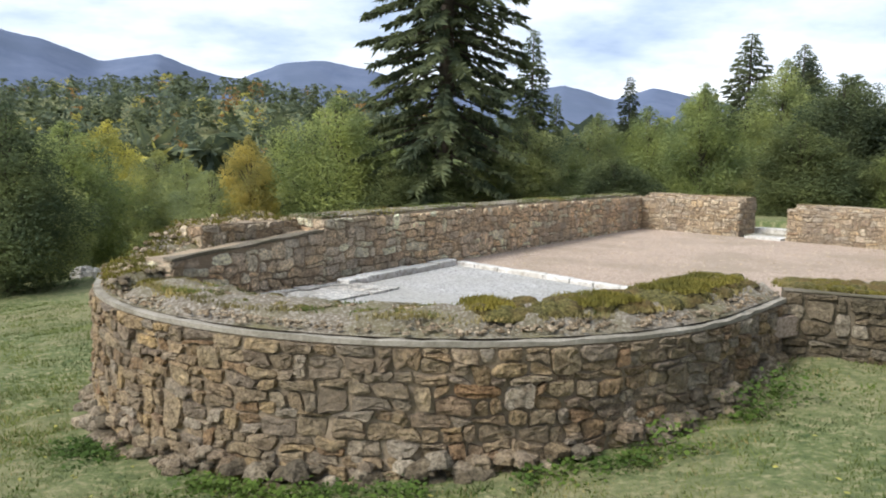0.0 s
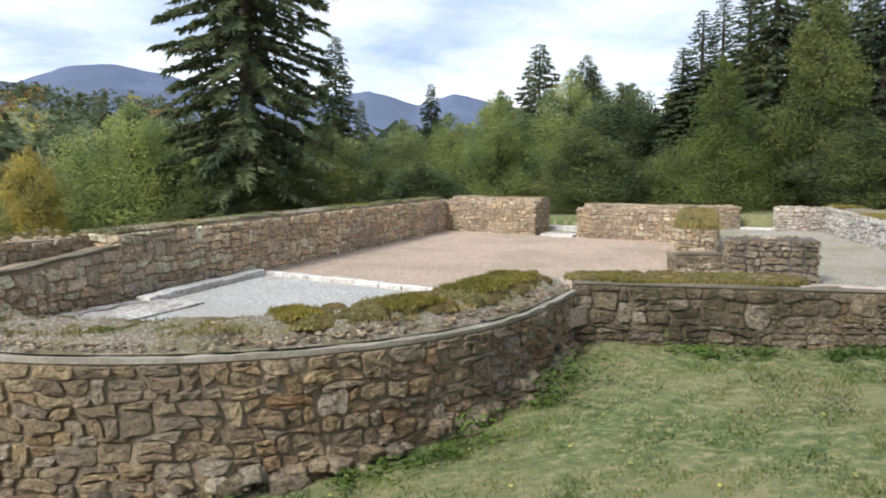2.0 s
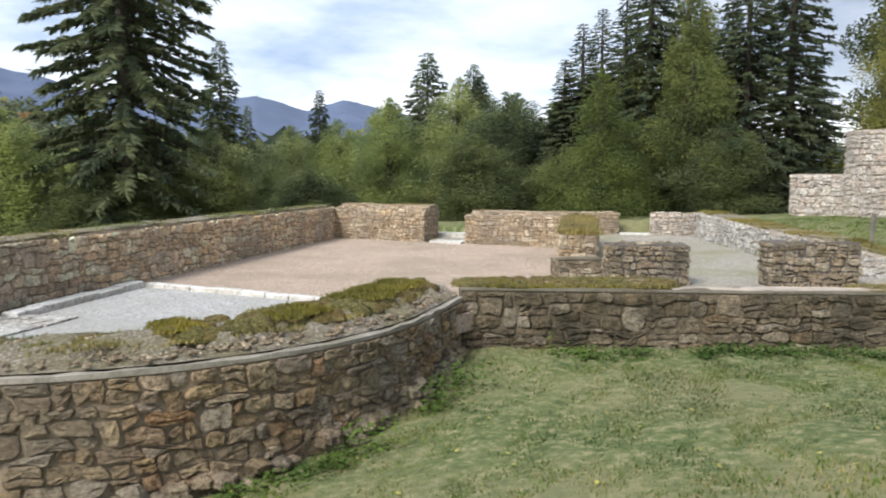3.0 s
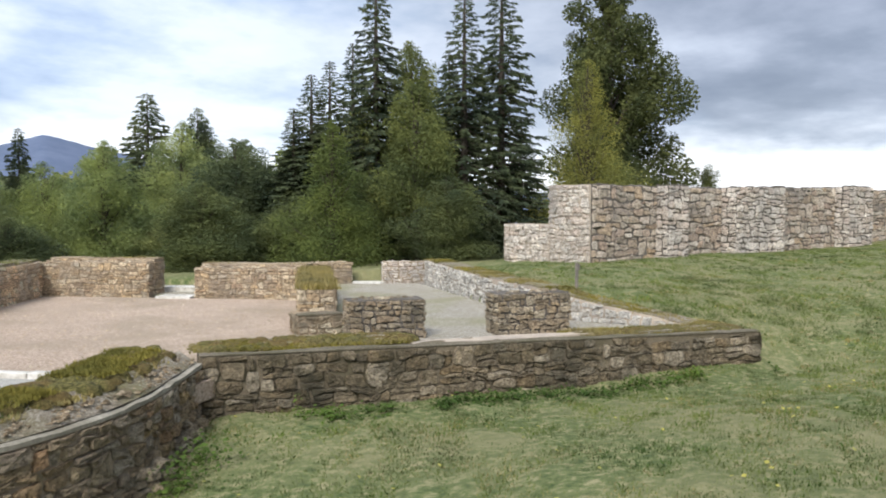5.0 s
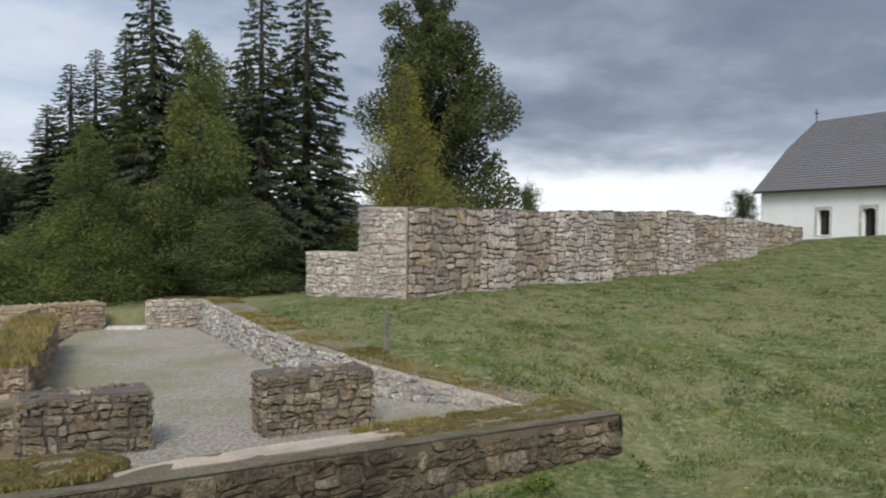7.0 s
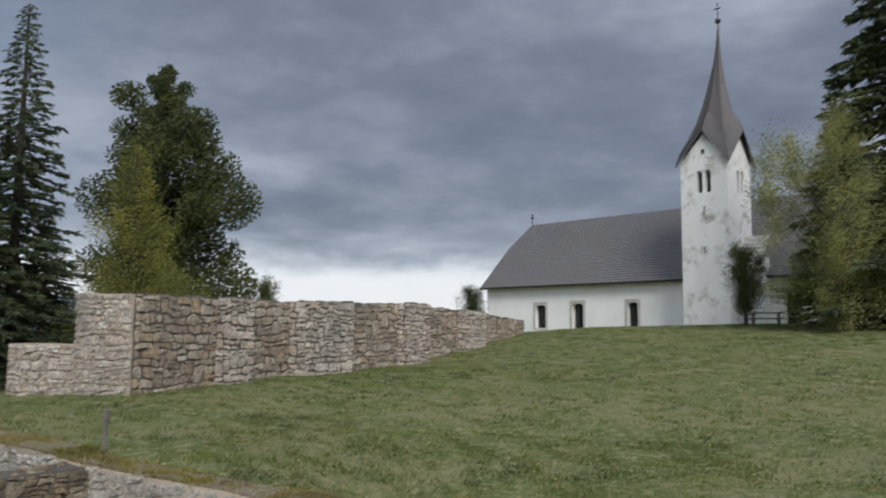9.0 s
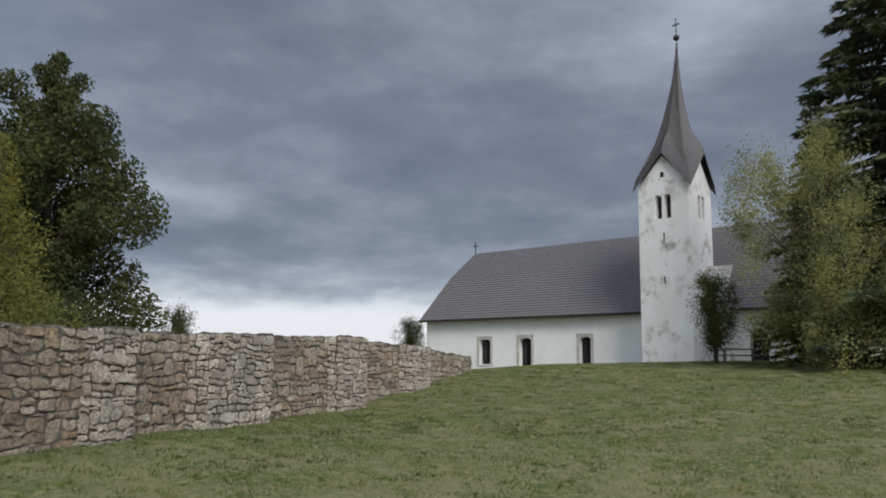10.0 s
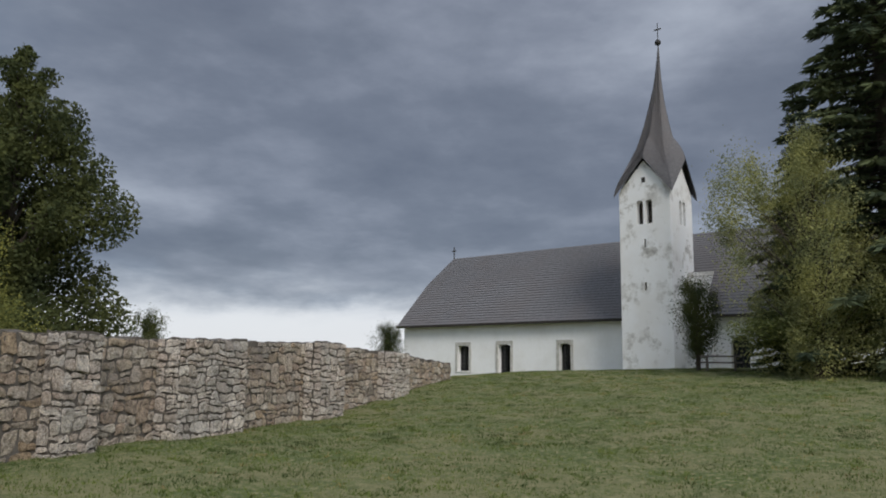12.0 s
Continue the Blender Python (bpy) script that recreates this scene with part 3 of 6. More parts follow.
def inside(x, y, poly):
    c = np.zeros_like(x, dtype=bool)
    for (x0, y0), (x1, y1) in zip(poly, poly[1:] + poly[:1]):
        hit = ((y0 > y) != (y1 > y)) & (x < (x1 - x0) * (y - y0) / ((y1 - y0) or 1e-9) + x0)
        c ^= hit
    return c


def land(x, y):
    """The height of the ground at places on the plan."""
    x, y = np.asarray(x, float), np.asarray(y, float)
    sh = x.shape
    x, y = x.ravel(), y.ravel()
    z = np.hypot(x[:, None] - _P[None, :, 0], y[:, None] - _P[None, :, 1]) @ _W[:-1] + _W[-1]
    far = np.hypot(x - 10, y - 8)
    t = np.clip((far - 70) / 120, 0, 1)
    t = t * t * (3 - 2 * t)
    az = np.degrees(np.arctan2(x, y))
    hill = 62 * np.exp(-((az + 16) / 34) ** 2) * np.clip((far - 130) / 330, 0, 1) - 24
    z = z * (1 - t) + hill * t
    z = np.where(inside(x, y, RUIN), np.minimum(z, 0.3), z)
    z = np.where(np.hypot(x + 0.84, y - 8.65) < 4.2, np.minimum(z, 0.0), z)
    return z.reshape(sh)


def axis(lo, hi, step, reach):
    mid = list(np.arange(lo, hi, step))
    a, d = [], step
    while not a or a[-1] < reach:
        d *= 1.22
        a.append((a[-1] if a else 0) + d)
    return np.array([lo - q for q in a[::-1]] + mid + [hi - step + q for q in a])


def make_ground():
    xs, ys = axis(-14, 52, 0.33, 3500), axis(-8, 24, 0.33, 3500)
    X, Y = np.meshgrid(xs, ys)
    Z = land(X, Y)
    r = np.random.RandomState(4)
    near = np.hypot(X - 10, Y - 5) < 60
    Z = Z + np.where(near, 0.018 * r.normal(size=Z.shape), 0)
    n, m = X.shape
    v = np.stack([X, Y, Z], 2).reshape(-1, 3)
    i = np.arange(n * m).reshape(n, m)
    a, b, c, d = i[:-1, :-1].ravel(), i[:-1, 1:].ravel(), i[1:, 1:].ravel(), i[1:, :-1].ravel()
    me = big_mesh("ground", v, np.concatenate([np.stack([a, b, c], 1), np.stack([a, c, d], 1)]), GRASS)
    me.polygons.foreach_set("use_smooth", [True] * len(me.polygons))
    tagged(new("ground", me), "sloping meadow of short green and dry grass", "ground", kind="structure")


make_ground()


# ---- ruin: apse ----
AC, AR, RIM = (-0.84, 8.65), 4.6, 1.03


def arc(r, a0, a1, n=40):
    return [(AC[0] + r * math.cos(radians(a0 + (a1 - a0) * i / n)), AC[1] + r * math.sin(radians(a0 + (a1 - a0) * i / n))) for i in range(n + 1)]


def apse_foot(s, run):
    x, y, _, _ = run.at(s)
    return float(land(np.array([x]), np.array([y]))[0])


def make_apse():
    pts = arc(AR, -200, -36, 60) + [(3.66, 6.86)]
    run = Run(pts, 0.3)
    feet = np.array([apse_foot(s, Run(arc(AR + 0.2, -200, -36, 60) + [(3.7, 6.7)], 0.3)) for s in run.l])
    foot = lambda s: float(np.interp(s, run.l, feet)) - 0.05
    ob = thing("apse_wall", (float(run.p[0][0]), float(run.p[0][1]), foot(0)), "curved rubble stone apse wall with a thin cement rim", "stone wall")
    part("core", slab(run, lambda s: foot(s) - 0.4, RIM - 0.07, 0.95, 0.0, 0.0, 1, 2), MORTAR, ob)
    seen = Run(arc(AR, -192, -36, 60) + [(3.66, 6.86)], 0.3)
    f2 = np.array([apse_foot(s, Run(arc(AR + 0.2, -192, -36, 60) + [(3.7, 6.7)], 0.3)) for s in seen.l])
    stones(ob, seen, lambda s: float(np.interp(s, seen.l, f2)) - 0.1, RIM - 0.075, (0.265, 0.14), "apse", 21, 0.055, 0.013)
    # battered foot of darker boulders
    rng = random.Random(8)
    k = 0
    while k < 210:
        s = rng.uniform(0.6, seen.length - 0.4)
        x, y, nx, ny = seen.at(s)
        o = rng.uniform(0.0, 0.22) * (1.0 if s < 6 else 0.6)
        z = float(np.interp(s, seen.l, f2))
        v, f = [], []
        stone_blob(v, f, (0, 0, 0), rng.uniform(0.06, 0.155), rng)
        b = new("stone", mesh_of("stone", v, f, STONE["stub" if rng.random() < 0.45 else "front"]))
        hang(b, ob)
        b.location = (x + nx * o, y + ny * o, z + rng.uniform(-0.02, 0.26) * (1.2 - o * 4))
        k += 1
    # cement rim, then the rough top that rises to the inside
    part("rim", slab(run, RIM - 0.072, RIM - 0.026, 0.08, 0.026, 0.012, 2, 1), RIM_CEMENT, ob, "thin grey cement rim")
    verts, faces, cols = [], [], 9
    r = np.random.RandomState(7)
    for i, (p, n) in enumerate(zip(run.p, run.n)):
        for k in range(cols):
            b = 0.06 + 0.95 * k / (cols - 1)
            q = p - n * b
            z = RIM - 0.01 + 0.16 * math.sin(math.pi * min(1, k / (cols - 1) * 1.25) / 1.6) + (0.035 * r.normal() if 0 < k < cols - 1 else 0) - (0.2 if k == cols - 1 else 0)
            verts.append((q[0], q[1], z))
        if i:
            o = (i - 1) * cols
            faces += [(o + k, o + k + 1, o + cols + k + 1, o + cols + k) for k in range(cols - 1)]
    part("rough_top", (verts, faces), SOIL, ob, "stony mossy top of the wall", True)
    v, f = [], []
    for _ in range(3400):
        s, b = rng.uniform(0, run.length), rng.uniform(0.06, 0.8)
        x, y, nx, ny = run.at(s)
        stone_blob(v, f, (x - nx * b, y - ny * b, RIM + 0.015 + 0.13 * min(1, b / 0.7)), rng.choice((0.010, 0.012, 0.016, 0.022, 0.03)) * rng.uniform(0.7, 1.2), rng)
    tagged(part("gravel_litter", (v, f), JOINED["litter"], ob), kind="stuff")
    left, mid = Run(arc(AR, -200, -128, 30), 0.3), Run(arc(AR, -128, -78, 20), 0.3)
    right = Run(arc(AR, -84, -36, 30) + [(3.66, 6.86)], 0.3)
    moss_mounds(ob, left, 0.35, 0.95, RIM + 0.10, 34, 0.11, 0.05, 31)
    moss_mounds(ob, mid, 0.55, 0.98, RIM + 0.10, 75, 0.11, 0.05, 32)
    moss_mounds(ob, right, 0.42, 1.08, RIM + 0.13, 210, 0.14, 0.09, 33)
    tufts("moss", ob, left, 0.40, 0.95, RIM + 0.13, 500, 0.04, MOSS, 3, 10)
    tufts("dry_tufts", ob, run, 0.3, 0.95, RIM + 0.12, 1700, 0.05, DRY, 4, 8)
    tufts("green_tufts", ob, run, 0.45, 0.98, RIM + 0.12, 1600, 0.05, BLADE, 14, 9)
    tufts("thick_moss", ob, right, 0.45, 1.05, RIM + 0.21, 1700, 0.045, MOSS, 13, 10)
    return run


APSE_RUN = make_apse()

# ---- ruin: nave ----
FLOOR, FLOOR2 = 0.80, 0.95
A1, B1 = (-2.45, 8.65), (5.15, 20.2)


def flat_floor(name, label, poly, z, material, thick=0.25, cut=0.5):
    """A floor slab over a plan outline, with a slightly uneven top."""
    bm = bmesh.new()
    vs = [bm.verts.new((x, y, z)) for x, y in poly]
    f = bm.faces.new(vs)
    if f.normal.z < 0:
        f.normal_flip()
    ext = bmesh.ops.extrude_face_region(bm, geom=[f])
    for g in ext["geom"]:
        if isinstance(g, bmesh.types.BMVert):
            g.co.z -= thick
    bmesh.ops.recalc_face_normals(bm, faces=bm.faces[:])
    ob = part(name, bm, material, None)
    return tagged(ob, label, "floor", kind="structure")


flat_floor("floor_nave", "tan gravel floor of the ruined nave", [(-4.1, 6.3), A1, B1, (10.2, 14.6), (6.9, 9.2), (4.0, 6.9), (2.2, 5.7), (-0.8, 5.0)], FLOOR, TAN_GRAVEL)
# "side" stones: nave stone brightened to stand for light on this face
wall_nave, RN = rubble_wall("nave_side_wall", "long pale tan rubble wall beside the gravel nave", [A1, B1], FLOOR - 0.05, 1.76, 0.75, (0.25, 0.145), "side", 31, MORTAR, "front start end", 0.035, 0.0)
tufts("turf", wall_nave, RN, 0.1, 0.72, 1.77, 1500, 0.07, BLADE, 5, 8)
tufts("dry_tufts", wall_nave, RN, 0.05, 0.6, 1.77, 500, 0.07, DRY, 6, 8)
part("turf_bed", slab(RN, 1.755, 1.80, 0.7, -0.06, 0.02, 7, 4), SOIL, wall_nave)
ledge, RL = rubble_wall("ledge_wall", "low inner rubble wall with a smooth grey cement top", [(-4.0, 6.5), (-2.46, 8.62)], FLOOR - 0.05, lambda s: 1.36 + 0.08 * s, 0.5, (0.24, 0.145), "side", 32, MORTAR, "front start", 0.035, 0.035)
shoulder, RS = rubble_wall("shoulder_wall", "mossy end of the thick nave wall beside the apse", [(-3.93, 7.5), (-2.87, 8.95)], FLOOR - 0.4, 1.72, 0.45, (0.24, 0.145), "nave", 33, MORTAR, "front start back top", 0.035)
tufts("moss", shoulder, RS, 0.05, 0.42, 1.73, 160, 0.06, MOSS, 8, 9)


def rubble_slope():
    """Stony, mossy slope that joins the apse top to the shoulder and the low inner wall."""
    d, e = np.array((0.588, 0.809)), np.array((-0.809, 0.588))
    rng = random.Random(61)
    ns, nb = 30, 12
    v, f, tops = [], [], []
    for i in range(ns + 1):
        s = -1.0 + 3.6 * i / ns
        for k in range(nb + 1):
            t = k / nb
            b = (0.05 if s < 0 else 0.48) * (1 - t) + 1.15 * t
            q = np.array((-4.0, 6.5)) + d * s + e * b
            r = math.hypot(q[0] - AC[0], q[1] - AC[1])
            lim = AR - 0.16
            if r > lim and s < 0.8:
                q = np.array(AC) + (q - np.array(AC)) * lim / r
            rise = min(1.0, max(0.0, (s + 0.75) / 1.5))
            z = RIM + 0.14 + rise * (0.22 + 0.04 * max(0, s)) + t * 0.34 * min(1.0, max(0.0, (s - 0.1) / 0.9)) * min(1.0, 2.2 * t)
            z += 0.05 * noise.noise((q[0] * 3.1, q[1] * 3.1, 2)) + rng.uniform(-0.018, 0.018)
            if k in (0, nb) or i in (0, ns):
                z -= 0.12
            v.append((q[0], q[1], z))
            tops.append((q[0], q[1], z))
    m = nb + 1
    f = [(i * m + k, i * m + k + 1, (i + 1) * m + k + 1, (i + 1) * m + k) for i in range(ns) for k in range(nb)]
    part("rubble_slope", (v, [q[::-1] for q in f]), SOIL, shoulder, "stony slope with patches of moss", True)
    bv, bf = [], []
    for _ in range(520):
        c = rng.choice(tops)
        stone_blob(bv, bf, (c[0] + rng.uniform(-0.07, 0.07), c[1] + rng.uniform(-0.07, 0.07), c[2] + 0.005), rng.uniform(0.015, 0.055), rng)
    tagged(part("slope_rubble", (bv, bf), JOINED["litter"], shoulder), kind="stuff")
    pts = []
    for _ in range(620):
        c = rng.choice(tops)
        if noise.noise((c[0] * 1.3, c[1] * 1.3, 7)) > -0.12:
            pts += [(c[0] + rng.gauss(0, 0.05), c[1] + rng.gauss(0, 0.05), c[2]) for _ in range(9)]
    bl, tr = blades(np.array(pts), 0.06, 0.011, 0.8, 62)
    ob = new("slope_moss", big_mesh("slope_moss", bl, tr, MOSS))
    hang(ob, shoulder)
    tagged(ob, kind="stuff")


rubble_slope()
FAR_END = (9.95, 14.75)
far_left, RF = rubble_wall("nave_end_wall", "pale rubble end wall beside the doorway", [B1, (7.2, 18.02)], FLOOR - 0.05, 1.74, 1.0, (0.22, 0.11), "nave", 41, MORTAR, "front end top", 0.03)
far_right, RF2 = rubble_wall("nave_end_wall", "pale tan rubble end wall with a stepped top", [(8.1, 17.05), FAR_END], FLOOR - 0.05, 1.62, 1.0, (0.22, 0.105), "nave", 42, MORTAR, "front start top", 0.03)
sill = thing("doorway_threshold", (7.45, 17.75, FLOOR), "pale worn stone threshold in the doorway", "threshold")
part("slab", slab(Run([(7.3, 17.65), (7.95, 16.95)]), FLOOR - 0.1, FLOOR + 0.06, 0.5, 0.1, 0.006, 3, 2), KERB, sill)
sill2 = thing("doorway_step", (8.2, 18.6, FLOOR), "pale stone step behind the doorway", "step")
part("slab", slab(Run([(8.0, 18.9), (8.9, 17.9)]), FLOOR - 0.1, FLOOR + 0.18, 0.45, 0.0, 0.006, 4, 2), KERB, sill2)
flat_floor("floor_porch", "bare gravel between the end walls", [(5.4, 20.6), (7.0, 22.8), (12.6, 17.5), (10.3, 15.0)], FLOOR + 0.05, GREY_GRAVEL)
for w, rn, sd, zt in ((far_left, RF, 53, 1.74), (far_right, RF2, 54, 1.62)):
    back = Run([tuple(p - n * 0.42) for p, n in zip(rn.p, rn.n)])
    part("back_course", slab(back, zt - 0.1, zt + 0.09, 0.58, 0.0, 0.02, sd, 3), MORTAR, w, "raised back course of flat rubble")
    stones(w, back, zt + 0.0, zt + 0.085, (0.3, 0.085), "nave", sd + 7, 0.03, 0.006, 0)
    tufts("dry_tufts", w, back, 0.05, 0.5, zt + 0.09, 130, 0.05, DRY, sd, 7)


def kerb_line(pts, w, z, label, seed):
    ob = thing("kerb", (pts[0][0], pts[0][1], z - 0.1), label, "kerb", "kerbs round the white gravel")
    run = Run(pts, 0.5)
    rng = random.Random(seed)
    s = 0.0
    while s < run.length - 0.05:
        e = min(run.length, s + rng.uniform(0.35, 0.75))
        a, b = run.at(s + 0.006), run.at(e - 0.006)
        bm = bmesh.new()
        q = []
        for (x, y, nx, ny), o in ((a, 0.0), (b, 0.0), (b, w), (a, w)):
            q.append((x - nx * o + rng.uniform(-0.01, 0.01), y - ny * o + rng.uniform(-0.01, 0.01)))
        zt = z + rng.uniform(-0.012, 0.012)
        vs = [bm.verts.new((x, y, zz)) for zz in (z - 0.2, zt) for x, y in q]
        for fc in ((3, 2, 1, 0), (4, 5, 6, 7), (0, 1, 5, 4), (1, 2, 6, 5), (2, 3, 7, 6), (3, 0, 4, 7)):
            bm.faces.new([vs[i] for i in fc])
        bmesh.ops.recalc_face_normals(bm, faces=bm.faces[:])
        bmesh.ops.bevel(bm, geom=bm.edges[:], offset=0.012, segments=1, affect="EDGES")
        part("kerb_stone", bm, KERB, ob)
        s = e
    return ob


flat_floor("floor_sanctuary", "white gravel bed of the sanctuary", [(-2.1, 8.1), (-0.42, 10.85), (2.35, 7.7), (1.6, 5.6), (-1.2, 4.9), (-2.4, 5.4)], FLOOR + 0.02, WHITE_GRAVEL, 0.2)
kerb_line([(-2.05, 8.35), (-0.42, 11.0)], 0.24, FLOOR + 0.10, "white kerb of flat stones beside white gravel", 3)
kerb_line([(-0.42, 11.0), (2.5, 7.62)], 0.16, FLOOR + 0.08, "narrow white kerb between white and tan gravel", 4)


def flagstones():
    ob = thing("flagstones", (-2.4, 7.7, FLOOR), "worn pale flagstones beside the low wall", "flagstones")
    rng = random.Random(12)
    for poly in cells(1.7, 1.1, 0.36, 0.30, rng):
        bm = bmesh.new()
        cx, cy = sum(p[0] for p in poly) / len(poly), sum(p[1] for p in poly) / len(poly)
        d, e = (0.585, 0.81), (0.81, -0.585)
        vs = []
        for s, t in poly:
            s, t = cx + (s - cx) * 0.94, cy + (t - cy) * 0.94
            vs.append(bm.verts.new((-3.15 + d[0] * s + e[0] * t, 7.35 + d[1] * s + e[1] * t, FLOOR + 0.015)))
        f = bm.faces.new(vs)
        ex = bmesh.ops.extrude_face_region(bm, geom=[f])
        for g in ex["geom"]:
            if isinstance(g, bmesh.types.BMVert):
                g.co.z += 0.03 + rng.uniform(-0.012, 0.012)
        bmesh.ops.recalc_face_normals(bm, faces=bm.faces[:])
        part("flagstone", bm, STONE["white"], ob)


flagstones()

# ---- ruin: side room ----
divider, RD = rubble_wall("dividing_wall", "low rubble wall overgrown with dry turf", [(10.0, 14.85), (7.0, 9.95)], FLOOR - 0.05, 1.58, 0.7, (0.21, 0.115), "nave", 61, MORTAR, "front end back", 0.035)
tufts("turf", divider, RD, 0.02, 0.7, 1.60, 900, 0.12, DRY, 62, 10)
tufts("moss", divider, RD, 0.02, 0.7, 1.60, 500, 0.08, MOSS, 63, 10)
step_a, RA = rubble_wall("stone_bench", "low stepped stone block at the wall's end", [(6.62, 9.35), (7.42, 9.05)], FLOOR - 0.05, 1.16, 0.75, (0.2, 0.11), "stub", 64, MORTAR, "front start end", 0.03, 0.03)
CL, CR0, CR1, CE = (6.45, 7.48), (7.58, 6.93), (8.70, 6.33), (9.93, 5.78)
cross_l, RC = rubble_wall("cross_wall", "stub of rubble wall beside the room's doorway", [CL, CR0], FLOOR2 - 0.1, 1.60, 0.5, (0.18, 0.10), "stub", 65, MORTAR_GREY, "front start end top", 0.04, 0.0)
cross_r, RC2 = rubble_wall("cross_wall", "stub of rubble wall with a dark mossy top", [CR1, CE], FLOOR2 - 0.1, 1.66, 0.5, (0.18, 0.10), "stub", 66, MORTAR_GREY, "front start end top", 0.04, 0.0)
flat_floor("floor_side_room", "grey gravel floor with thin grass in the side room", [(6.6, 7.6), (8.0, 10.2), (10.9, 15.1), (12.7, 17.2), (14.5, 15.4), (11.9, 9.7), (11.1, 7.2), (11.8, 4.2), (5.0, 6.6)], FLOOR2, GREY_GRAVEL, 0.3)
room_top = lambda s: 0.98 + 0.46 * min(1, (11.9 - s) / 3.3) + 0.018 * (11.9 - s)
room_r, RR = rubble_wall("retaining_wall", "whitish rubble wall holding back the meadow", [(14.7, 15.35), (12.0, 9.75), (11.2, 7.2), (11.85, 4.2)], FLOOR2 - 0.1,
                         room_top, 0.6, (0.19, 0.10), "white", 67, MORTAR_PALE, "front", 0.035)

end_l, _ = rubble_wall("room_end_wall", "low pale rubble end wall of the side room", [(10.55, 17.1), (12.95, 16.75)], FLOOR2 - 0.1, 1.60, 0.5, (0.24, 0.12), "nave", 45, MORTAR, "front end top", 0.03)
end_r, _ = rubble_wall("room_end_wall", "low pale rubble end wall beside the gap", [(13.65, 16.1), (14.78, 15.35)], FLOOR2 - 0.1, 1.60, 0.5, (0.24, 0.12), "pale", 46, MORTAR, "front start top", 0.03)
sill3 = thing("gap_threshold", (13.1, 16.4, FLOOR2), "pale stone threshold in the far gap", "threshold")
part("slab", slab(Run([(12.95, 16.7), (13.65, 16.1)]), FLOOR2 - 0.1, FLOOR2 + 0.05, 0.4, 0.05, 0.006, 3, 2), KERB, sill3)
tufts("dry_tufts", room_r, RR, 0.05, 0.65, lambda s: room_top(s) + 0.01, 1800, 0.06, DRY, 68, 10)

part("turf_bed", slab(RR, lambda s: room_top(s) - 0.01, lambda s: room_top(s) + 0.03, 0.6, -0.03, 0.02, 12, 4), SOIL, room_r)
tufts("moss", room_r, RR, 0.03, 0.62, lambda s: room_top(s) + 0.03, 1500, 0.05, MOSS, 69, 10)

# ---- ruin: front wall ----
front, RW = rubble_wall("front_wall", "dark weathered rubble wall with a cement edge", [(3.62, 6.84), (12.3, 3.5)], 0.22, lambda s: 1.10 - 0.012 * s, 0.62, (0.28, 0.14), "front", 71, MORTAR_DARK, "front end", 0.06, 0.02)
moss_mounds(front, Run([(3.75, 6.8), (6.6, 5.7)]), 0.3, 1.1, 1.10, 150, 0.13, 0.07, 34)
moss_mounds(front, Run([(9.2, 4.68), (12.1, 3.56)]), 0.32, 0.8, 1.02, 120, 0.13, 0.05, 35)
tufts("moss", front, Run([(3.6, 6.84), (6.4, 5.77)]), 0.25, 1.1, 1.12, 2600, 0.034, MOSS, 72, 11)
part("moss_bed", slab(Run([(3.9, 6.75), (6.4, 5.79)]), 0.9, 1.115, 1.15, -0.28, 0.035, 5, 7), SOIL, front)
tufts("dry_moss", front, Run([(3.6, 6.84), (6.4, 5.77)]), 0.22, 1.1, 1.12, 700, 0.05, DRY, 75, 9)
tufts("dry_tufts", front, Run([(9.2, 4.7), (12.2, 3.54)]), 0.25, 0.9, 1.02, 700, 0.07, DRY, 73, 10)
tufts("moss_end", front, Run([(9.0, 4.75), (12.2, 3.54)]), 0.3, 1.0, 1.01, 900, 0.05, MOSS, 74, 10)
part("turf_bed", slab(Run([(9.2, 4.69), (12.1, 3.57)]), 0.8, 1.04, 0.75, -0.3, 0.02, 6, 4), SOIL, front)
ledge_s = thing("door_sill", (7.2, 6.0, FLOOR2), "pale worn stone sill along the front wall", "sill")
part("slab", slab(Run([(6.5, 5.72), (9.4, 4.61)]), FLOOR2 - 0.1, 1.06, 0.62, -0.32, 0.012, 8, 3), MORTAR_PALE, ledge_s)

# ---- long wall on the slope ----
LW0, LW1 = (19.0, 12.4), (47.0, 8.3)
LDIR = np.array([LW1[0] - LW0[0], LW1[1] - LW0[1]]) / math.hypot(LW1[0] - LW0[0], LW1[1] - LW0[1])
LN = np.array([LDIR[1], -LDIR[0]])


def on_long(x, off=0.0):
    t = (x - LW0[0]) / LDIR[0]
    return (LW0[0] + LDIR[0] * t + LN[0] * off, LW0[1] + LDIR[1] * t + LN[1] * off)


def long_top(x):
    return float(np.interp(x, [19, 23, 26, 29, 32, 34.5, 38.5, 42, 44, 47], [4.02, 4.0, 4.03, 4.10, 4.2, 4.2, 4.06, 3.95, 3.85, 3.75]))


def long_foot(x, off=0.2):
    q = on_long(x, off)
    return float(land(np.array([q[0]]), np.array([q[1]]))[0]) - 0.08


def seg(x0, x1, off, name, label, seed, size=(0.40, 0.225), faces="front", thick=0.7, dz=0.0, key="long"):
    a, b = on_long(x0, off), on_long(x1, off)
    ln = math.hypot(b[0] - a[0], b[1] - a[1])
    fx = lambda s: x0 + (x1 - x0) * s / ln
    return rubble_wall(name, label, [a, b], lambda s: long_foot(fx(s)), lambda s: long_top(fx(s)) + dz, thick, size, key, seed, MORTAR_GREY, faces, 0.042, gap=0.024, lump=0.05, group="pieces of the long wall" if name == "buttress" else "")


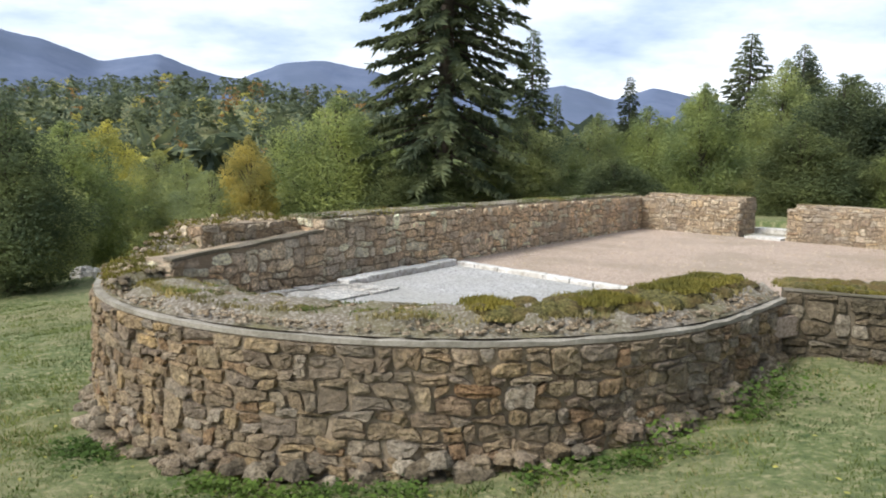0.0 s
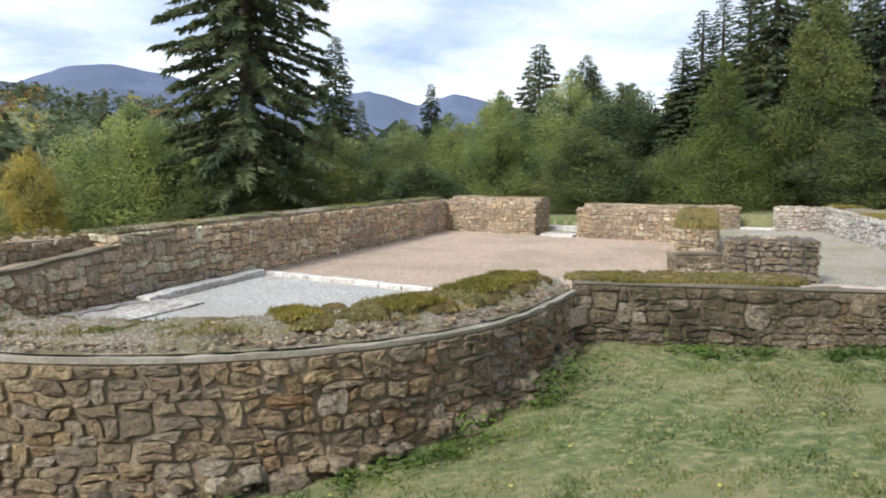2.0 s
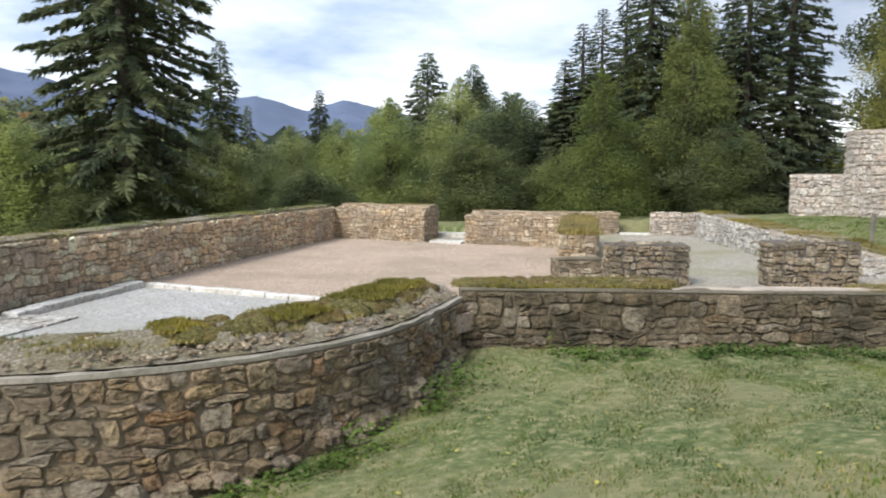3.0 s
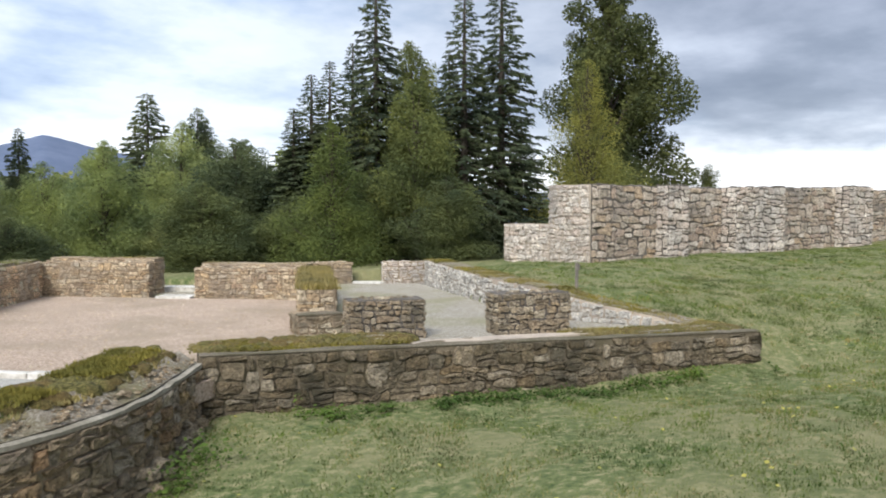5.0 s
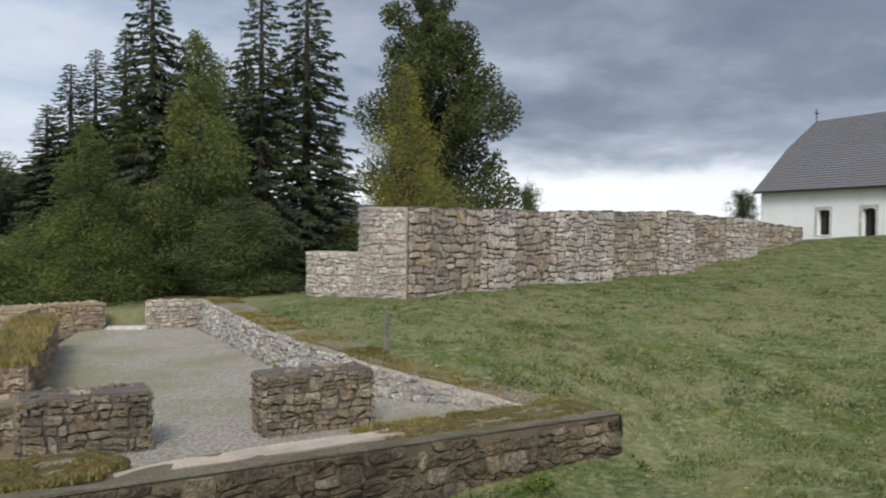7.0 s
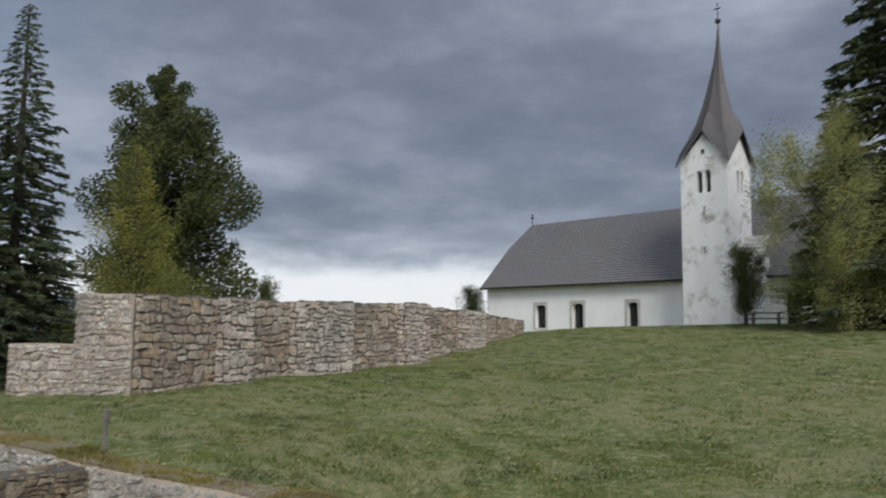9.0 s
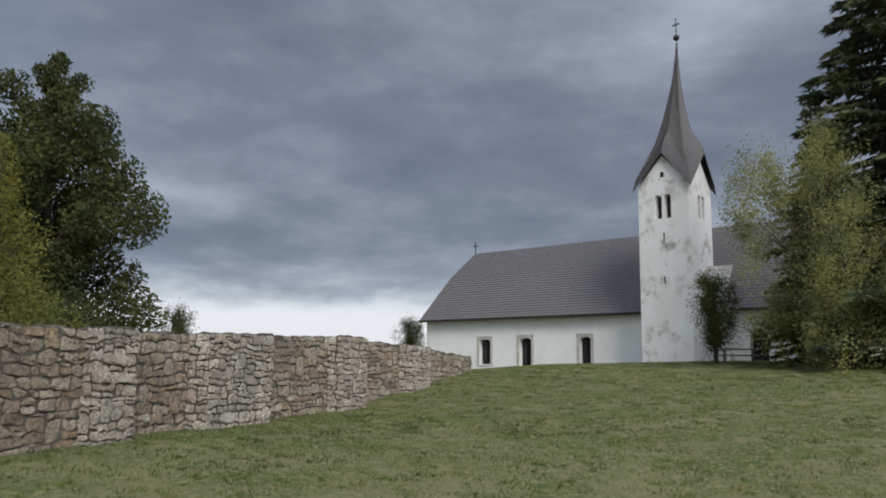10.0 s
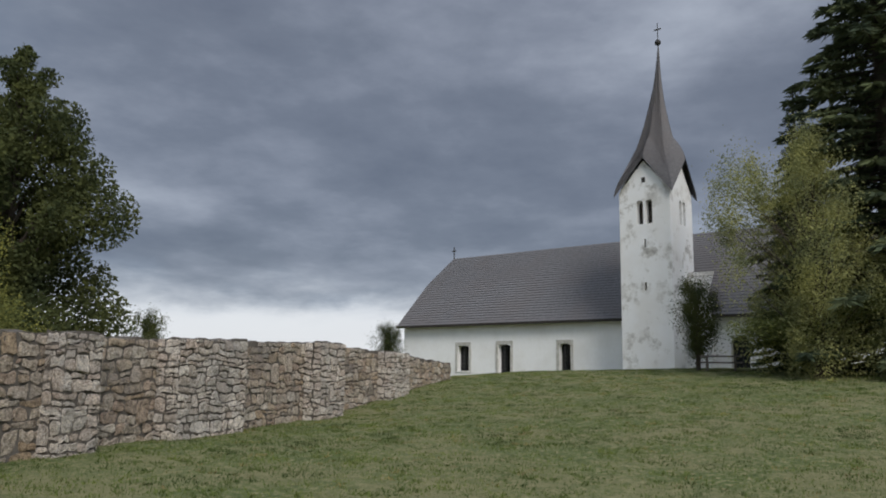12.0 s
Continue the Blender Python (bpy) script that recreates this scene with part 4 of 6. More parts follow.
long_wall, RLW = seg(19.0, 47.0, 0.0, "long_wall", "tall weathered rubble wall climbing the meadow", 81, faces="front end")
for k, (x0, x1, off, key) in enumerate(((21.9, 22.9, 0.5, "pale"), (25.2, 28.0, 0.62, "pale"), (32.2, 33.9, 0.62, "pale"), (38.0, 39.9, 0.6, "pale"))):
    seg(x0, x1, off, "buttress", "pale rubble buttress on the tall wall", 82 + k, (0.34, 0.2), "front start end", off - 0.01, 0.03, key)
corner, RCW = rubble_wall("corner_wall", "sunlit whitish rubble return of the tall wall", [(18.82, 13.95), (18.95, 12.41)], 1.35, 4.0, 0.8, (0.30, 0.17), "pale", 91, MORTAR_PALE, "front start", 0.05)
low_wall, _ = rubble_wall("low_wall", "lower grey rubble wall running into the wood", [(18.55, 15.75), (18.80, 13.97)], 1.2, 2.75, 0.6, (0.30, 0.17), "pale", 92, MORTAR_PALE, "front", 0.05)


# ---- church on the brow ----
CU, CN, CK = (-0.49, -0.872), (0.872, -0.49), (53.0, -3.05, 3.1)
CM = Matrix(((CU[0], CN[0], 0, CK[0]), (CU[1], CN[1], 0, CK[1]), (0, 0, 1, CK[2]), (0, 0, 0, 1)))


def church_part(name, bm, material, parent, label="", smooth=False):
    bmesh.ops.recalc_face_normals(bm, faces=bm.faces[:])
    bmesh.ops.transform(bm, matrix=CM, verts=bm.verts[:])
    return part(name, bm, material, parent, label, smooth)


def under(name, bm, material, parent, label=""):
    """A piece of a part."""
    bmesh.ops.recalc_face_normals(bm, faces=bm.faces[:])
    bmesh.ops.transform(bm, matrix=CM, verts=bm.verts[:])
    me = bpy.data.meshes.new(name)
    bm.to_mesh(me)
    bm.free()
    me.materials.append(material)
    ob = new(name, me)
    ob.parent = parent
    ob.matrix_parent_inverse = Matrix.Identity(4)
    if label:
        tagged(ob, label)
    return ob


def pierced(x0, x1, z0, z1, y, thick, holes, along_y=False):
    """A wall panel with rectangular openings through it."""
    bm = bmesh.new()
    xs = sorted({x0, x1, *[h[0] for h in holes], *[h[1] for h in holes]})
    zs = sorted({z0, z1, *[h[2] for h in holes], *[h[3] for h in holes]})
    solid = lambda i, j: 0 <= i < len(xs) - 1 and 0 <= j < len(zs) - 1 and not any(h[0] <= xs[i] < h[1] and h[2] <= zs[j] < h[3] for h in holes)
    P = (lambda a, d, z: (d, a, z)) if along_y else (lambda a, d, z: (a, d, z))
    quad = lambda *p: bm.faces.new([bm.verts.new(q) for q in p])
    for i in range(len(xs) - 1):
        for j in range(len(zs) - 1):
            if not solid(i, j):
                continue
            a, b, c, d = xs[i], xs[i + 1], zs[j], zs[j + 1]
            for yy in (y, y + thick):
                quad(P(a, yy, c), P(b, yy, c), P(b, yy, d), P(a, yy, d))
            for (di, dj), (p, q) in (((-1, 0), ((a, c), (a, d))), ((1, 0), ((b, c), (b, d))), ((0, -1), ((a, c), (b, c))), ((0, 1), ((a, d), (b, d)))):
                if not solid(i + di, j + dj):
                    quad(P(p[0], y, p[1]), P(q[0], y, q[1]), P(q[0], y + thick, q[1]), P(p[0], y + thick, p[1]))
    bmesh.ops.remove_doubles(bm, verts=bm.verts[:], dist=0.0005)
    return bm


def arch_fill(x0, x1, z, rise, y, thick, n=8, along_y=False):
    """The two spandrels that round off the head of an opening."""
    bm = bmesh.new()
    P = (lambda a, d, zz: (d, a, zz)) if along_y else (lambda a, d, zz: (a, d, zz))
    c, r = (x0 + x1) / 2, (x1 - x0) / 2
    for side in (-1, 1):
        pts = [(c + side * r, z)] + [(c + side * r * math.cos(t * math.pi / 2 / n), z - rise + rise * math.sin(t * math.pi / 2 / n)) for t in range(n + 1)]
        fr, bk = [bm.verts.new(P(a, y, b)) for a, b in pts], [bm.verts.new(P(a, y + thick, b)) for a, b in pts]
        for i in range(1, len(pts) - 1):
            bm.faces.new((fr[0], fr[i], fr[i + 1]))
            bm.faces.new((bk[0], bk[i + 1], bk[i]))
            bm.faces.new((fr[i], bk[i], bk[i + 1], fr[i + 1]))
    return bm


def courses(p0, p1, q0, q1, rows, thick=0.05, lap=0.03):
    """A shingled roof slope from the eave line p0-p1 to the upper line q0-q1, in stepped courses."""
    bm = bmesh.new()
    p0, p1, q0, q1 = (Vector(v) for v in (p0, p1, q0, q1))
    n = (p1 - p0).cross(q0 - p0).normalized()
    if n.z < 0:
        n = -n
    for i in range(rows):
        a, b = i / rows, min(1.0, (i + 1) / rows + 0.004)
        lo0, lo1, hi0, hi1 = p0.lerp(q0, a), p1.lerp(q1, a), p0.lerp(q0, b), p1.lerp(q1, b)
        v = [bm.verts.new(x) for x in (lo0, lo1, hi1, hi0, lo0 + n * (thick + lap), lo1 + n * (thick + lap), hi1 + n * thick, hi0 + n * thick)]
        for f in ((0, 1, 2, 3), (4, 5, 6, 7), (0, 1, 5, 4), (1, 2, 6, 5), (2, 3, 7, 6), (3, 0, 4, 7)):
            bm.faces.new([v[k] for k in f])
    return bm


def slope(name, parent, p0, p1, q0, q1, rows, label=""):
    """A roof slope: boarding, and each shingle course lying on it."""
    P = [Vector(v) for v in (p0, p1, q0, q1)]
    n = (P[1] - P[0]).cross(P[2] - P[0]).normalized()
    n = -n if n.z < 0 else n
    bm = bmesh.new()
    v = [bm.verts.new(x + n * d) for d in (-0.06, 0.0) for x in (P[0], P[1], P[3], P[2])]
    for f in ((0, 1, 2, 3), (4, 5, 6, 7), (0, 1, 5, 4), (1, 2, 6, 5), (2, 3, 7, 6), (3, 0, 4, 7)):
        bm.faces.new([v[k] for k in f])
    roof = church_part(name, bm, DARK, parent, label)
    for i in range(rows):
        a, b = i / rows, min(1.0, (i + 1.12) / rows)
        c = [P[0].lerp(P[2], a), P[1].lerp(P[3], a), P[1].lerp(P[3], b), P[0].lerp(P[2], b)]
        bm = bmesh.new()
        v = [bm.verts.new(x + n * d) for x, d in zip(c, (0.02, 0.02, 0.002, 0.002))] + [bm.verts.new(x + n * d) for x, d in zip(c, (0.042, 0.042, 0.014, 0.014))]
        for f in ((0, 1, 2, 3), (4, 5, 6, 7), (0, 1, 5, 4), (1, 2, 6, 5), (2, 3, 7, 6), (3, 0, 4, 7)):
            bm.faces.new([v[k] for k in f])
        under("shingle_course", bm, SHINGLE, roof)
    return roof


def make_church():
    ob = thing("church", CK, "white plastered village church with a grey shingled roof and pointed tower", "church")
    NX0, NX1, NY0, NY1, EAVE, RIDGE = -22.0, 9.0, 2.2, 12.8, 3.95, 9.2
    mid = (NY0 + NY1) / 2
    wins = [(-16.9, -15.9, 0.3, 2.05), (-13.4, -12.4, 0.2, 2.1), (-8.65, -7.8, 0.2, 2.1), (2.3, 3.3, 0.4, 2.4)]
    church_part("wall", pierced(NX0, NX1, -1.0, EAVE, NY0, 0.7, wins), PLASTER, ob)
    church_part("wall", pierced(NX0, NX1, -1.0, EAVE, NY1 - 0.7, 0.7, []), PLASTER, ob)
    church_part("wall", pierced(NY0 + 0.7, NY1 - 0.7, -1.0, EAVE, NX0, 0.7, [], True), PLASTER, ob)
    church_part("wall", pierced(NY0 + 0.7, NY1 - 0.7, -1.0, EAVE, NX1 - 0.7, 0.7, [], True), PLASTER, ob)
    # western gable wall below the half hip
    g = bmesh.new()
    hipz, hipd = EAVE + 3.0, 2.5
    prof = [(NY0 + 0.02, EAVE), (NY1 - 0.02, EAVE), (NY1 - hipd, hipz - 0.75), (NY0 + hipd, hipz - 0.75)]
    a, b = [g.verts.new((NX0, y, z)) for y, z in prof], [g.verts.new((NX0 + 0.6, y, z)) for y, z in prof]
    g.faces.new(a)
    g.faces.new(b[::-1])
    for i in range(4):
        g.faces.new((a[i], a[(i + 1) % 4], b[(i + 1) % 4], b[i]))
    church_part("gable", g, PLASTER, ob)
    for x0, x1, z0, z1 in wins:
        w = church_part("window", box_bm(x0 - 0.02, x1 + 0.02, NY0 + 0.42, NY0 + 0.50, z0 - 0.02, z1 + 0.02), GLASS, ob, "dark leaded window pane")
        under("frame", pierced(x0, x1, z0, z1, NY0 + 0.36, 0.06, [(x0 + 0.06, (x0 + x1) / 2 - 0.02, z0 + 0.06, z1 - 0.06), ((x0 + x1) / 2 + 0.02, x1 - 0.06, z0 + 0.06, z1 - 0.06)]), IRON, w)
        for k in range(1, 7):
            z = z0 + (z1 - z0) * k / 7
            under("bar", box_bm(x0 + 0.03, x1 - 0.03, NY0 + 0.335, NY0 + 0.355, z - 0.012, z + 0.012), IRON, w)
        church_part("window_head", arch_fill(x0, x1, z1, 0.18 if x0 < 0 else 0.5, NY0 + 0.002, 0.33), PLASTER, ob)
        church_part("window_sill", box_bm(x0 - 0.08, x1 + 0.08, NY0 - 0.06, NY0 + 0.3, z0 - 0.08, z0, 0.01), PLASTER, ob)
    for x0, x1, z0, z1 in wins[:3]:
        church_part("window_surround", pierced(x0 - 0.2, x1 + 0.2, z0 - 0.1, z1 + 0.22, NY0 - 0.03, 0.03, [(x0, x1, z0 - 0.1, z1)]), KERB, ob, "pale stone window surround")
    ov = 0.45
    up = (RIDGE - EAVE) / (mid - NY0)
    e = lambda d: EAVE - ov * up + d * up
    # lower slopes to the hip line, upper slopes narrowing to the ridge
    hz = hipz
    hy = NY0 + (hz - EAVE) / up
    slope("roof", ob, (NX0 - 0.35, NY0 - ov, e(0)), (NX1 + 0.3, NY0 - ov, e(0)), (NX0 - 0.35, hy, hz), (NX1 + 0.3, hy, hz), 18, "grey wooden shingle roof")
    slope("roof", ob, (NX0 - 0.35, hy, hz), (NX1 + 0.3, hy, hz), (NX0 + 0.4, mid, RIDGE), (NX1 + 0.3, mid, RIDGE), 14, "")
    slope("roof", ob, (NX1 + 0.3, NY1 + ov, e(0)), (NX0 - 0.35, NY1 + ov, e(0)), (NX1 + 0.3, NY1 - hy + NY0, hz), (NX0 - 0.35, NY1 - hy + NY0, hz), 18, "")
    slope("roof", ob, (NX1 + 0.3, NY1 - hy + NY0, hz), (NX0 - 0.35, NY1 - hy + NY0, hz), (NX1 + 0.3, mid, RIDGE), (NX0 + 0.4, mid, RIDGE), 14, "")
    slope("hip", ob, (NX0 - 0.35, NY1 - hy + NY0, hz), (NX0 - 0.35, hy, hz), (NX0 + 0.4, mid + 0.01, RIDGE), (NX0 + 0.4, mid, RIDGE), 14, "")
    church_part("eave_board", box_bm(NX0 - 0.4, NX1 + 0.3, NY0 - ov - 0.05, NY0 - ov + 0.03, e(0) - 0.14, e(0) + 0.02), DARK, ob, "dark eave gutter board")
    church_part("ridge_cross", box_bm(NX0 + 0.37, NX0 + 0.43, mid - 0.03, mid + 0.03, RIDGE, RIDGE + 0.95, 0, box_bm(NX0 + 0.2, NX0 + 0.6, mid - 0.03, mid + 0.03, RIDGE + 0.58, RIDGE + 0.66)), IRON, ob)
    # tower
    W, TZ, GZ = 3.1, 10.7, 12.45
    belf = [(-2.04, -1.62, 8.72, 10.12), (-1.48, -1.06, 8.72, 10.12)]
    slits = [(-1.62, -1.48, 7.35, 7.85), (-1.64, -1.50, 4.9, 5.35)]
    tower = church_part("tower_wall", pierced(-W, 0, -1.0, TZ, 0, 0.5, belf + slits), TOWER_PLASTER, ob, "flaking white plaster tower face")
    tw_side = [(1.28, 1.62, 8.72, 10.12), (1.80, 2.14, 8.72, 10.12), (1.5, 1.6, 6.2, 6.7)]
    church_part("tower_wall", pierced(0.5, W, -1.0, TZ, -0.5, 0.5, tw_side, True), TOWER_PLASTER, ob)
    church_part("tower_wall", pierced(0.5, W, -1.0, TZ, -W, 0.5, tw_side, True), TOWER_PLASTER, ob)
    church_part("tower_wall", pierced(-W + 0.5, -0.5, -1.0, TZ, W - 0.5, 0.5, []), TOWER_PLASTER, ob)
    for h in belf:
        church_part("arch", arch_fill(h[0], h[1], h[3], 0.2, 0.003, 0.49), TOWER_PLASTER, ob)
    for h in tw_side[:2]:
        church_part("arch", arch_fill(h[0], h[1], h[3], 0.17, -0.493, 0.49, 8, True), TOWER_PLASTER, ob)
    for h in belf:
        lv = church_part("louvre", box_bm(h[0] - 0.05, h[1] + 0.05, 0.46, 0.60, h[2] - 0.05, h[3] + 0.05), DARK, ob, "dark belfry opening")
        for k in range(6):
            z = h[2] + 0.12 + k * 0.22
            under("slat", box_bm(h[0], h[1], 0.40, 0.455, z, z + 0.03), WOOD, lv)
    for h in tw_side[:2]:
        church_part("louvre", box_bm(-0.62, -0.47, h[0] - 0.05, h[1] + 0.05, h[2] - 0.05, h[3] + 0.05), DARK, ob)
    # four small gables under the spire
    for side in range(4):
        g = bmesh.new()
        tri = [(-W / 2, TZ), (W / 2, TZ), (0, GZ)]
        fr, bk = [g.verts.new((x, -W / 2, z)) for x, z in tri], [g.verts.new((x, -W / 2 + 0.4, z)) for x, z in tri]
        g.faces.new(fr)
        g.faces.new(bk[::-1])
        for i in range(3):
            g.faces.new((fr[i], fr[(i + 1) % 3], bk[(i + 1) % 3], bk[i]))
        bmesh.ops.transform(g, matrix=pose(-W / 2, W / 2, 0, 0, 0, 90 * side), verts=g.verts[:])
        church_part("gable", g, TOWER_PLASTER, ob)
    church_part("gable_hole", box_bm(-W / 2 - 0.11, -W / 2 + 0.11, -0.012, 0.1, 11.15, 11.45), DARK, ob)
    # spire: eight sides, low at the tower's corners, stepped in shingle courses
    bm = bmesh.new()
    rows, tip, LEAN = 50, 19.8, 0.45  # the old spire leans a little
    prev = None
    h2 = W / 2 + 0.22

    def ring(t):
        pts = []
        for k in range(8):
            a = math.pi / 4 * k
            corner = k % 2 == 1
            base_r = h2 * (math.sqrt(2) if corner else 1.0)
            base_z = TZ - 0.35 if corner else GZ + 0.12
            z = base_z + (tip - base_z) * t
            hh = (z - (TZ - 0.35)) / (tip - TZ + 0.35)
            r_c = 2.02 * (1 - hh) ** 2.15 + 0.42 * (1 - hh) + 0.03
            blend_in = min(1.0, t * 5)
            r = base_r * (1 - blend_in) + min(base_r, r_c) * blend_in
            pts.append(Vector((-W / 2 + LEAN * hh + r * math.cos(a), W / 2 + r * math.sin(a), z)))
        return pts

    ctr = Vector((-W / 2, W / 2, 0))
    for i in range(rows):
        lo, hi = ring(i / rows), ring((i + 1) / rows)
        lo = [p + (Vector((p.x, p.y, 0)) - ctr).normalized() * 0.045 for p in lo]
        a, b = [bm.verts.new(p) for p in lo], [bm.verts.new(p) for p in hi]
        for k in range(8):
            bm.faces.new((a[k], a[(k + 1) % 8], b[(k + 1) % 8], b[k]))
        if prev:
            for k in range(8):
                bm.faces.new((prev[k], prev[(k + 1) % 8], a[(k + 1) % 8], a[k]))
        prev = b
    church_part("spire", bm, SHINGLE, ob, "slender grey shingled spire")
    bm = bmesh.new()
    bmesh.ops.create_uvsphere(bm, u_segments=14, v_segments=9, radius=0.19, matrix=Matrix.Translation((-W / 2 + LEAN, W / 2, 20.05)))
    church_part("ball", bm, IRON, ob, "dark metal ball", True)
    church_part("spire_cross", box_bm(-W / 2 + LEAN - 0.02, -W / 2 + LEAN + 0.02, W / 2 - 0.02, W / 2 + 0.02, 19.5, 21.3, 0, box_bm(-W / 2 + LEAN - 0.22, -W / 2 + LEAN + 0.22, W / 2 - 0.03, W / 2 + 0.03, 20.85, 20.92)), IRON, ob)
    # sloped buttress roof beside the tower
    church_part("lean_to", courses((0.0, 1.3, 4.6), (1.5, 1.3, 4.6), (0.0, 2.3, 6.0), (1.5, 2.3, 6.0), 5), KERB, ob, "pale slab roof beside the tower")
    church_part("lean_to_wall", box_bm(0.02, 1.45, 1.4, 2.2, -0.5, 4.6), PLASTER, ob)


make_church()


# ---- mountains and far woods ----
def mountain(name, label, profile, dist, material, seed):
    r = np.random.RandomState(seed)
    az = np.arange(-75, 75, 0.35)
    el = np.interp(az, [p[0] for p in profile], [p[1] for p in profile])
    jag = np.convolve(r.normal(size=len(az) + 8), np.ones(5) / 5, "same")[4:-4] * 0.10
    v, tris, rows = [], [], 7
    for k in range(rows):
        f = k / (rows - 1)
        d = dist * (1 - 0.42 * (1 - f))
        z = np.tan(np.radians(el + jag)) * dist * f ** 1.2 * (1 + 0.05 * np.interp(az, np.arange(-80, 81, 4), r.normal(size=41)) * (0 < k < rows - 1)) - 40 * (1 - f) + 0 * az
        v.append(np.stack([np.sin(np.radians(az)) * d, np.cos(np.radians(az)) * d, z], 1))
    n = len(az)
    idx = np.arange(rows * n).reshape(rows, n)
    a, b, c, d = idx[:-1, :-1].ravel(), idx[:-1, 1:].ravel(), idx[1:, 1:].ravel(), idx[1:, :-1].ravel()
    me = big_mesh(name, np.concatenate(v), np.concatenate([np.stack([a, b, c], 1), np.stack([a, c, d], 1)]), material)
    me.polygons.foreach_set("use_smooth", [True] * len(me.polygons))
    tagged(new(name, me), label, "mountains", kind="structure")


# wooded slopes; the blue of the distance haze is put into the base colour
HAZE_BLUE = ground_like("hazed_slopes", [(0.3, (0.075, 0.10, 0.16)), (0.7, (0.115, 0.14, 0.205))], 0.01, (0.085, 0.11, 0.16), 0.003, 0.2, 1.0)
mountain("backdrop_mountains", "wooded mountain ridge painted in blue distance haze",
         [(-75, 7), (-40, 7.6), (-29, 7.7), (-26.7, 7.3), (-23, 6.1), (-19.5, 6.8), (-17, 5.9), (-14, 5.4), (-11.5, 6.6), (-9, 6.9), (-5.6, 6.4), (-2, 5.4), (3, 5), (8.5, 5.4), (12, 4.6), (14.8, 5.3), (17.5, 4.7), (22, 3.6), (30, 2.6), (75, 1)], 3200, HAZE_BLUE, 3)


def far_wood(name, label, material, n, seed, conifer):
    r = np.random.RandomState(seed)
    v = []
    made = 0
    while made < n:
        az, d = radians(r.uniform(-48, 16)), 75 + 420 * r.uniform(0, 1) ** 1.3
        x, y = d * math.sin(az), d * math.cos(az)
        h = r.uniform(6, 11) * (1.15 if conifer else 1)
        made += 1
        base = np.array([x, y, float(land(np.array([x]), np.array([y]))[0])])
        k = 46
        if conifer:
            t = r.uniform(0.1, 1, k)
            rad = (1 - t) * h * 0.24 * r.uniform(0.5, 1.1, k)
        else:
            t = r.uniform(0.15, 1, k)
            rad = np.sqrt(np.clip(1 - (2 * t - 1.05) ** 2, 0.02, 1)) * h * 0.40 * r.uniform(0.6, 1.05, k)
        a = r.uniform(0, 6.283, k)
        c = base + np.stack([rad * np.cos(a), rad * np.sin(a), t * h], 1)
        sz = h * 0.09
        q = c[:, None, :] + r.normal(0, sz, (k, 3, 3)) * np.array([1.2, 1.2, 0.8])
        v.append(q.reshape(-1, 3))
    v = np.concatenate(v)
    ob = new(name, big_mesh(name, v, np.arange(len(v)).reshape(-1, 3), material))
    tagged(ob, label, "forest", kind="stuff")


# greyed leaf green: haze over the far hill is painted into the colour
LEAF_HAZED = leaf_material("hazed_leaves", [(0.13, 0.16, 0.115), (0.13, 0.16, 0.115)], 0.3)
far_wood("far_broadleaf_wood", "mixed green woods on the far hill", LEAF_HAZED, 1700, 1, False)
far_wood("far_spruce_wood", "dark conifers among the far woods", NEEDLE, 800, 2, True)
far_wood("far_autumn_trees", "yellow and rust autumn trees in the far woods", LEAF_GOLD, 130, 3, False)
LEAF_RUST = leaf_material("rust_leaves", [(0.34, 0.19, 0.08), (0.30, 0.20, 0.09)], 0.4)
far_wood("far_rust_trees", "rust-brown autumn trees in the far woods", LEAF_RUST, 150, 4, False)


# ---- trees ----
def limb(v, f, a, b, ra, rb, n=6):
    a, b = np.array(a, float), np.array(b, float)
    d = (b - a) / (np.linalg.norm(b - a) or 1)
    e = np.cross(d, (0.3, 0.9, 0.1))
    e /= np.linalg.norm(e)
    g = np.cross(d, e)
    k = len(v)
    for c, r in ((a, ra), (b, rb)):
        for i in range(n):
            t = 2 * math.pi * i / n
            v.append(tuple(c + r * (math.cos(t) * e + math.sin(t) * g)))
    f += [(k + i, k + (i + 1) % n, k + n + (i + 1) % n, k + n + i) for i in range(n)]


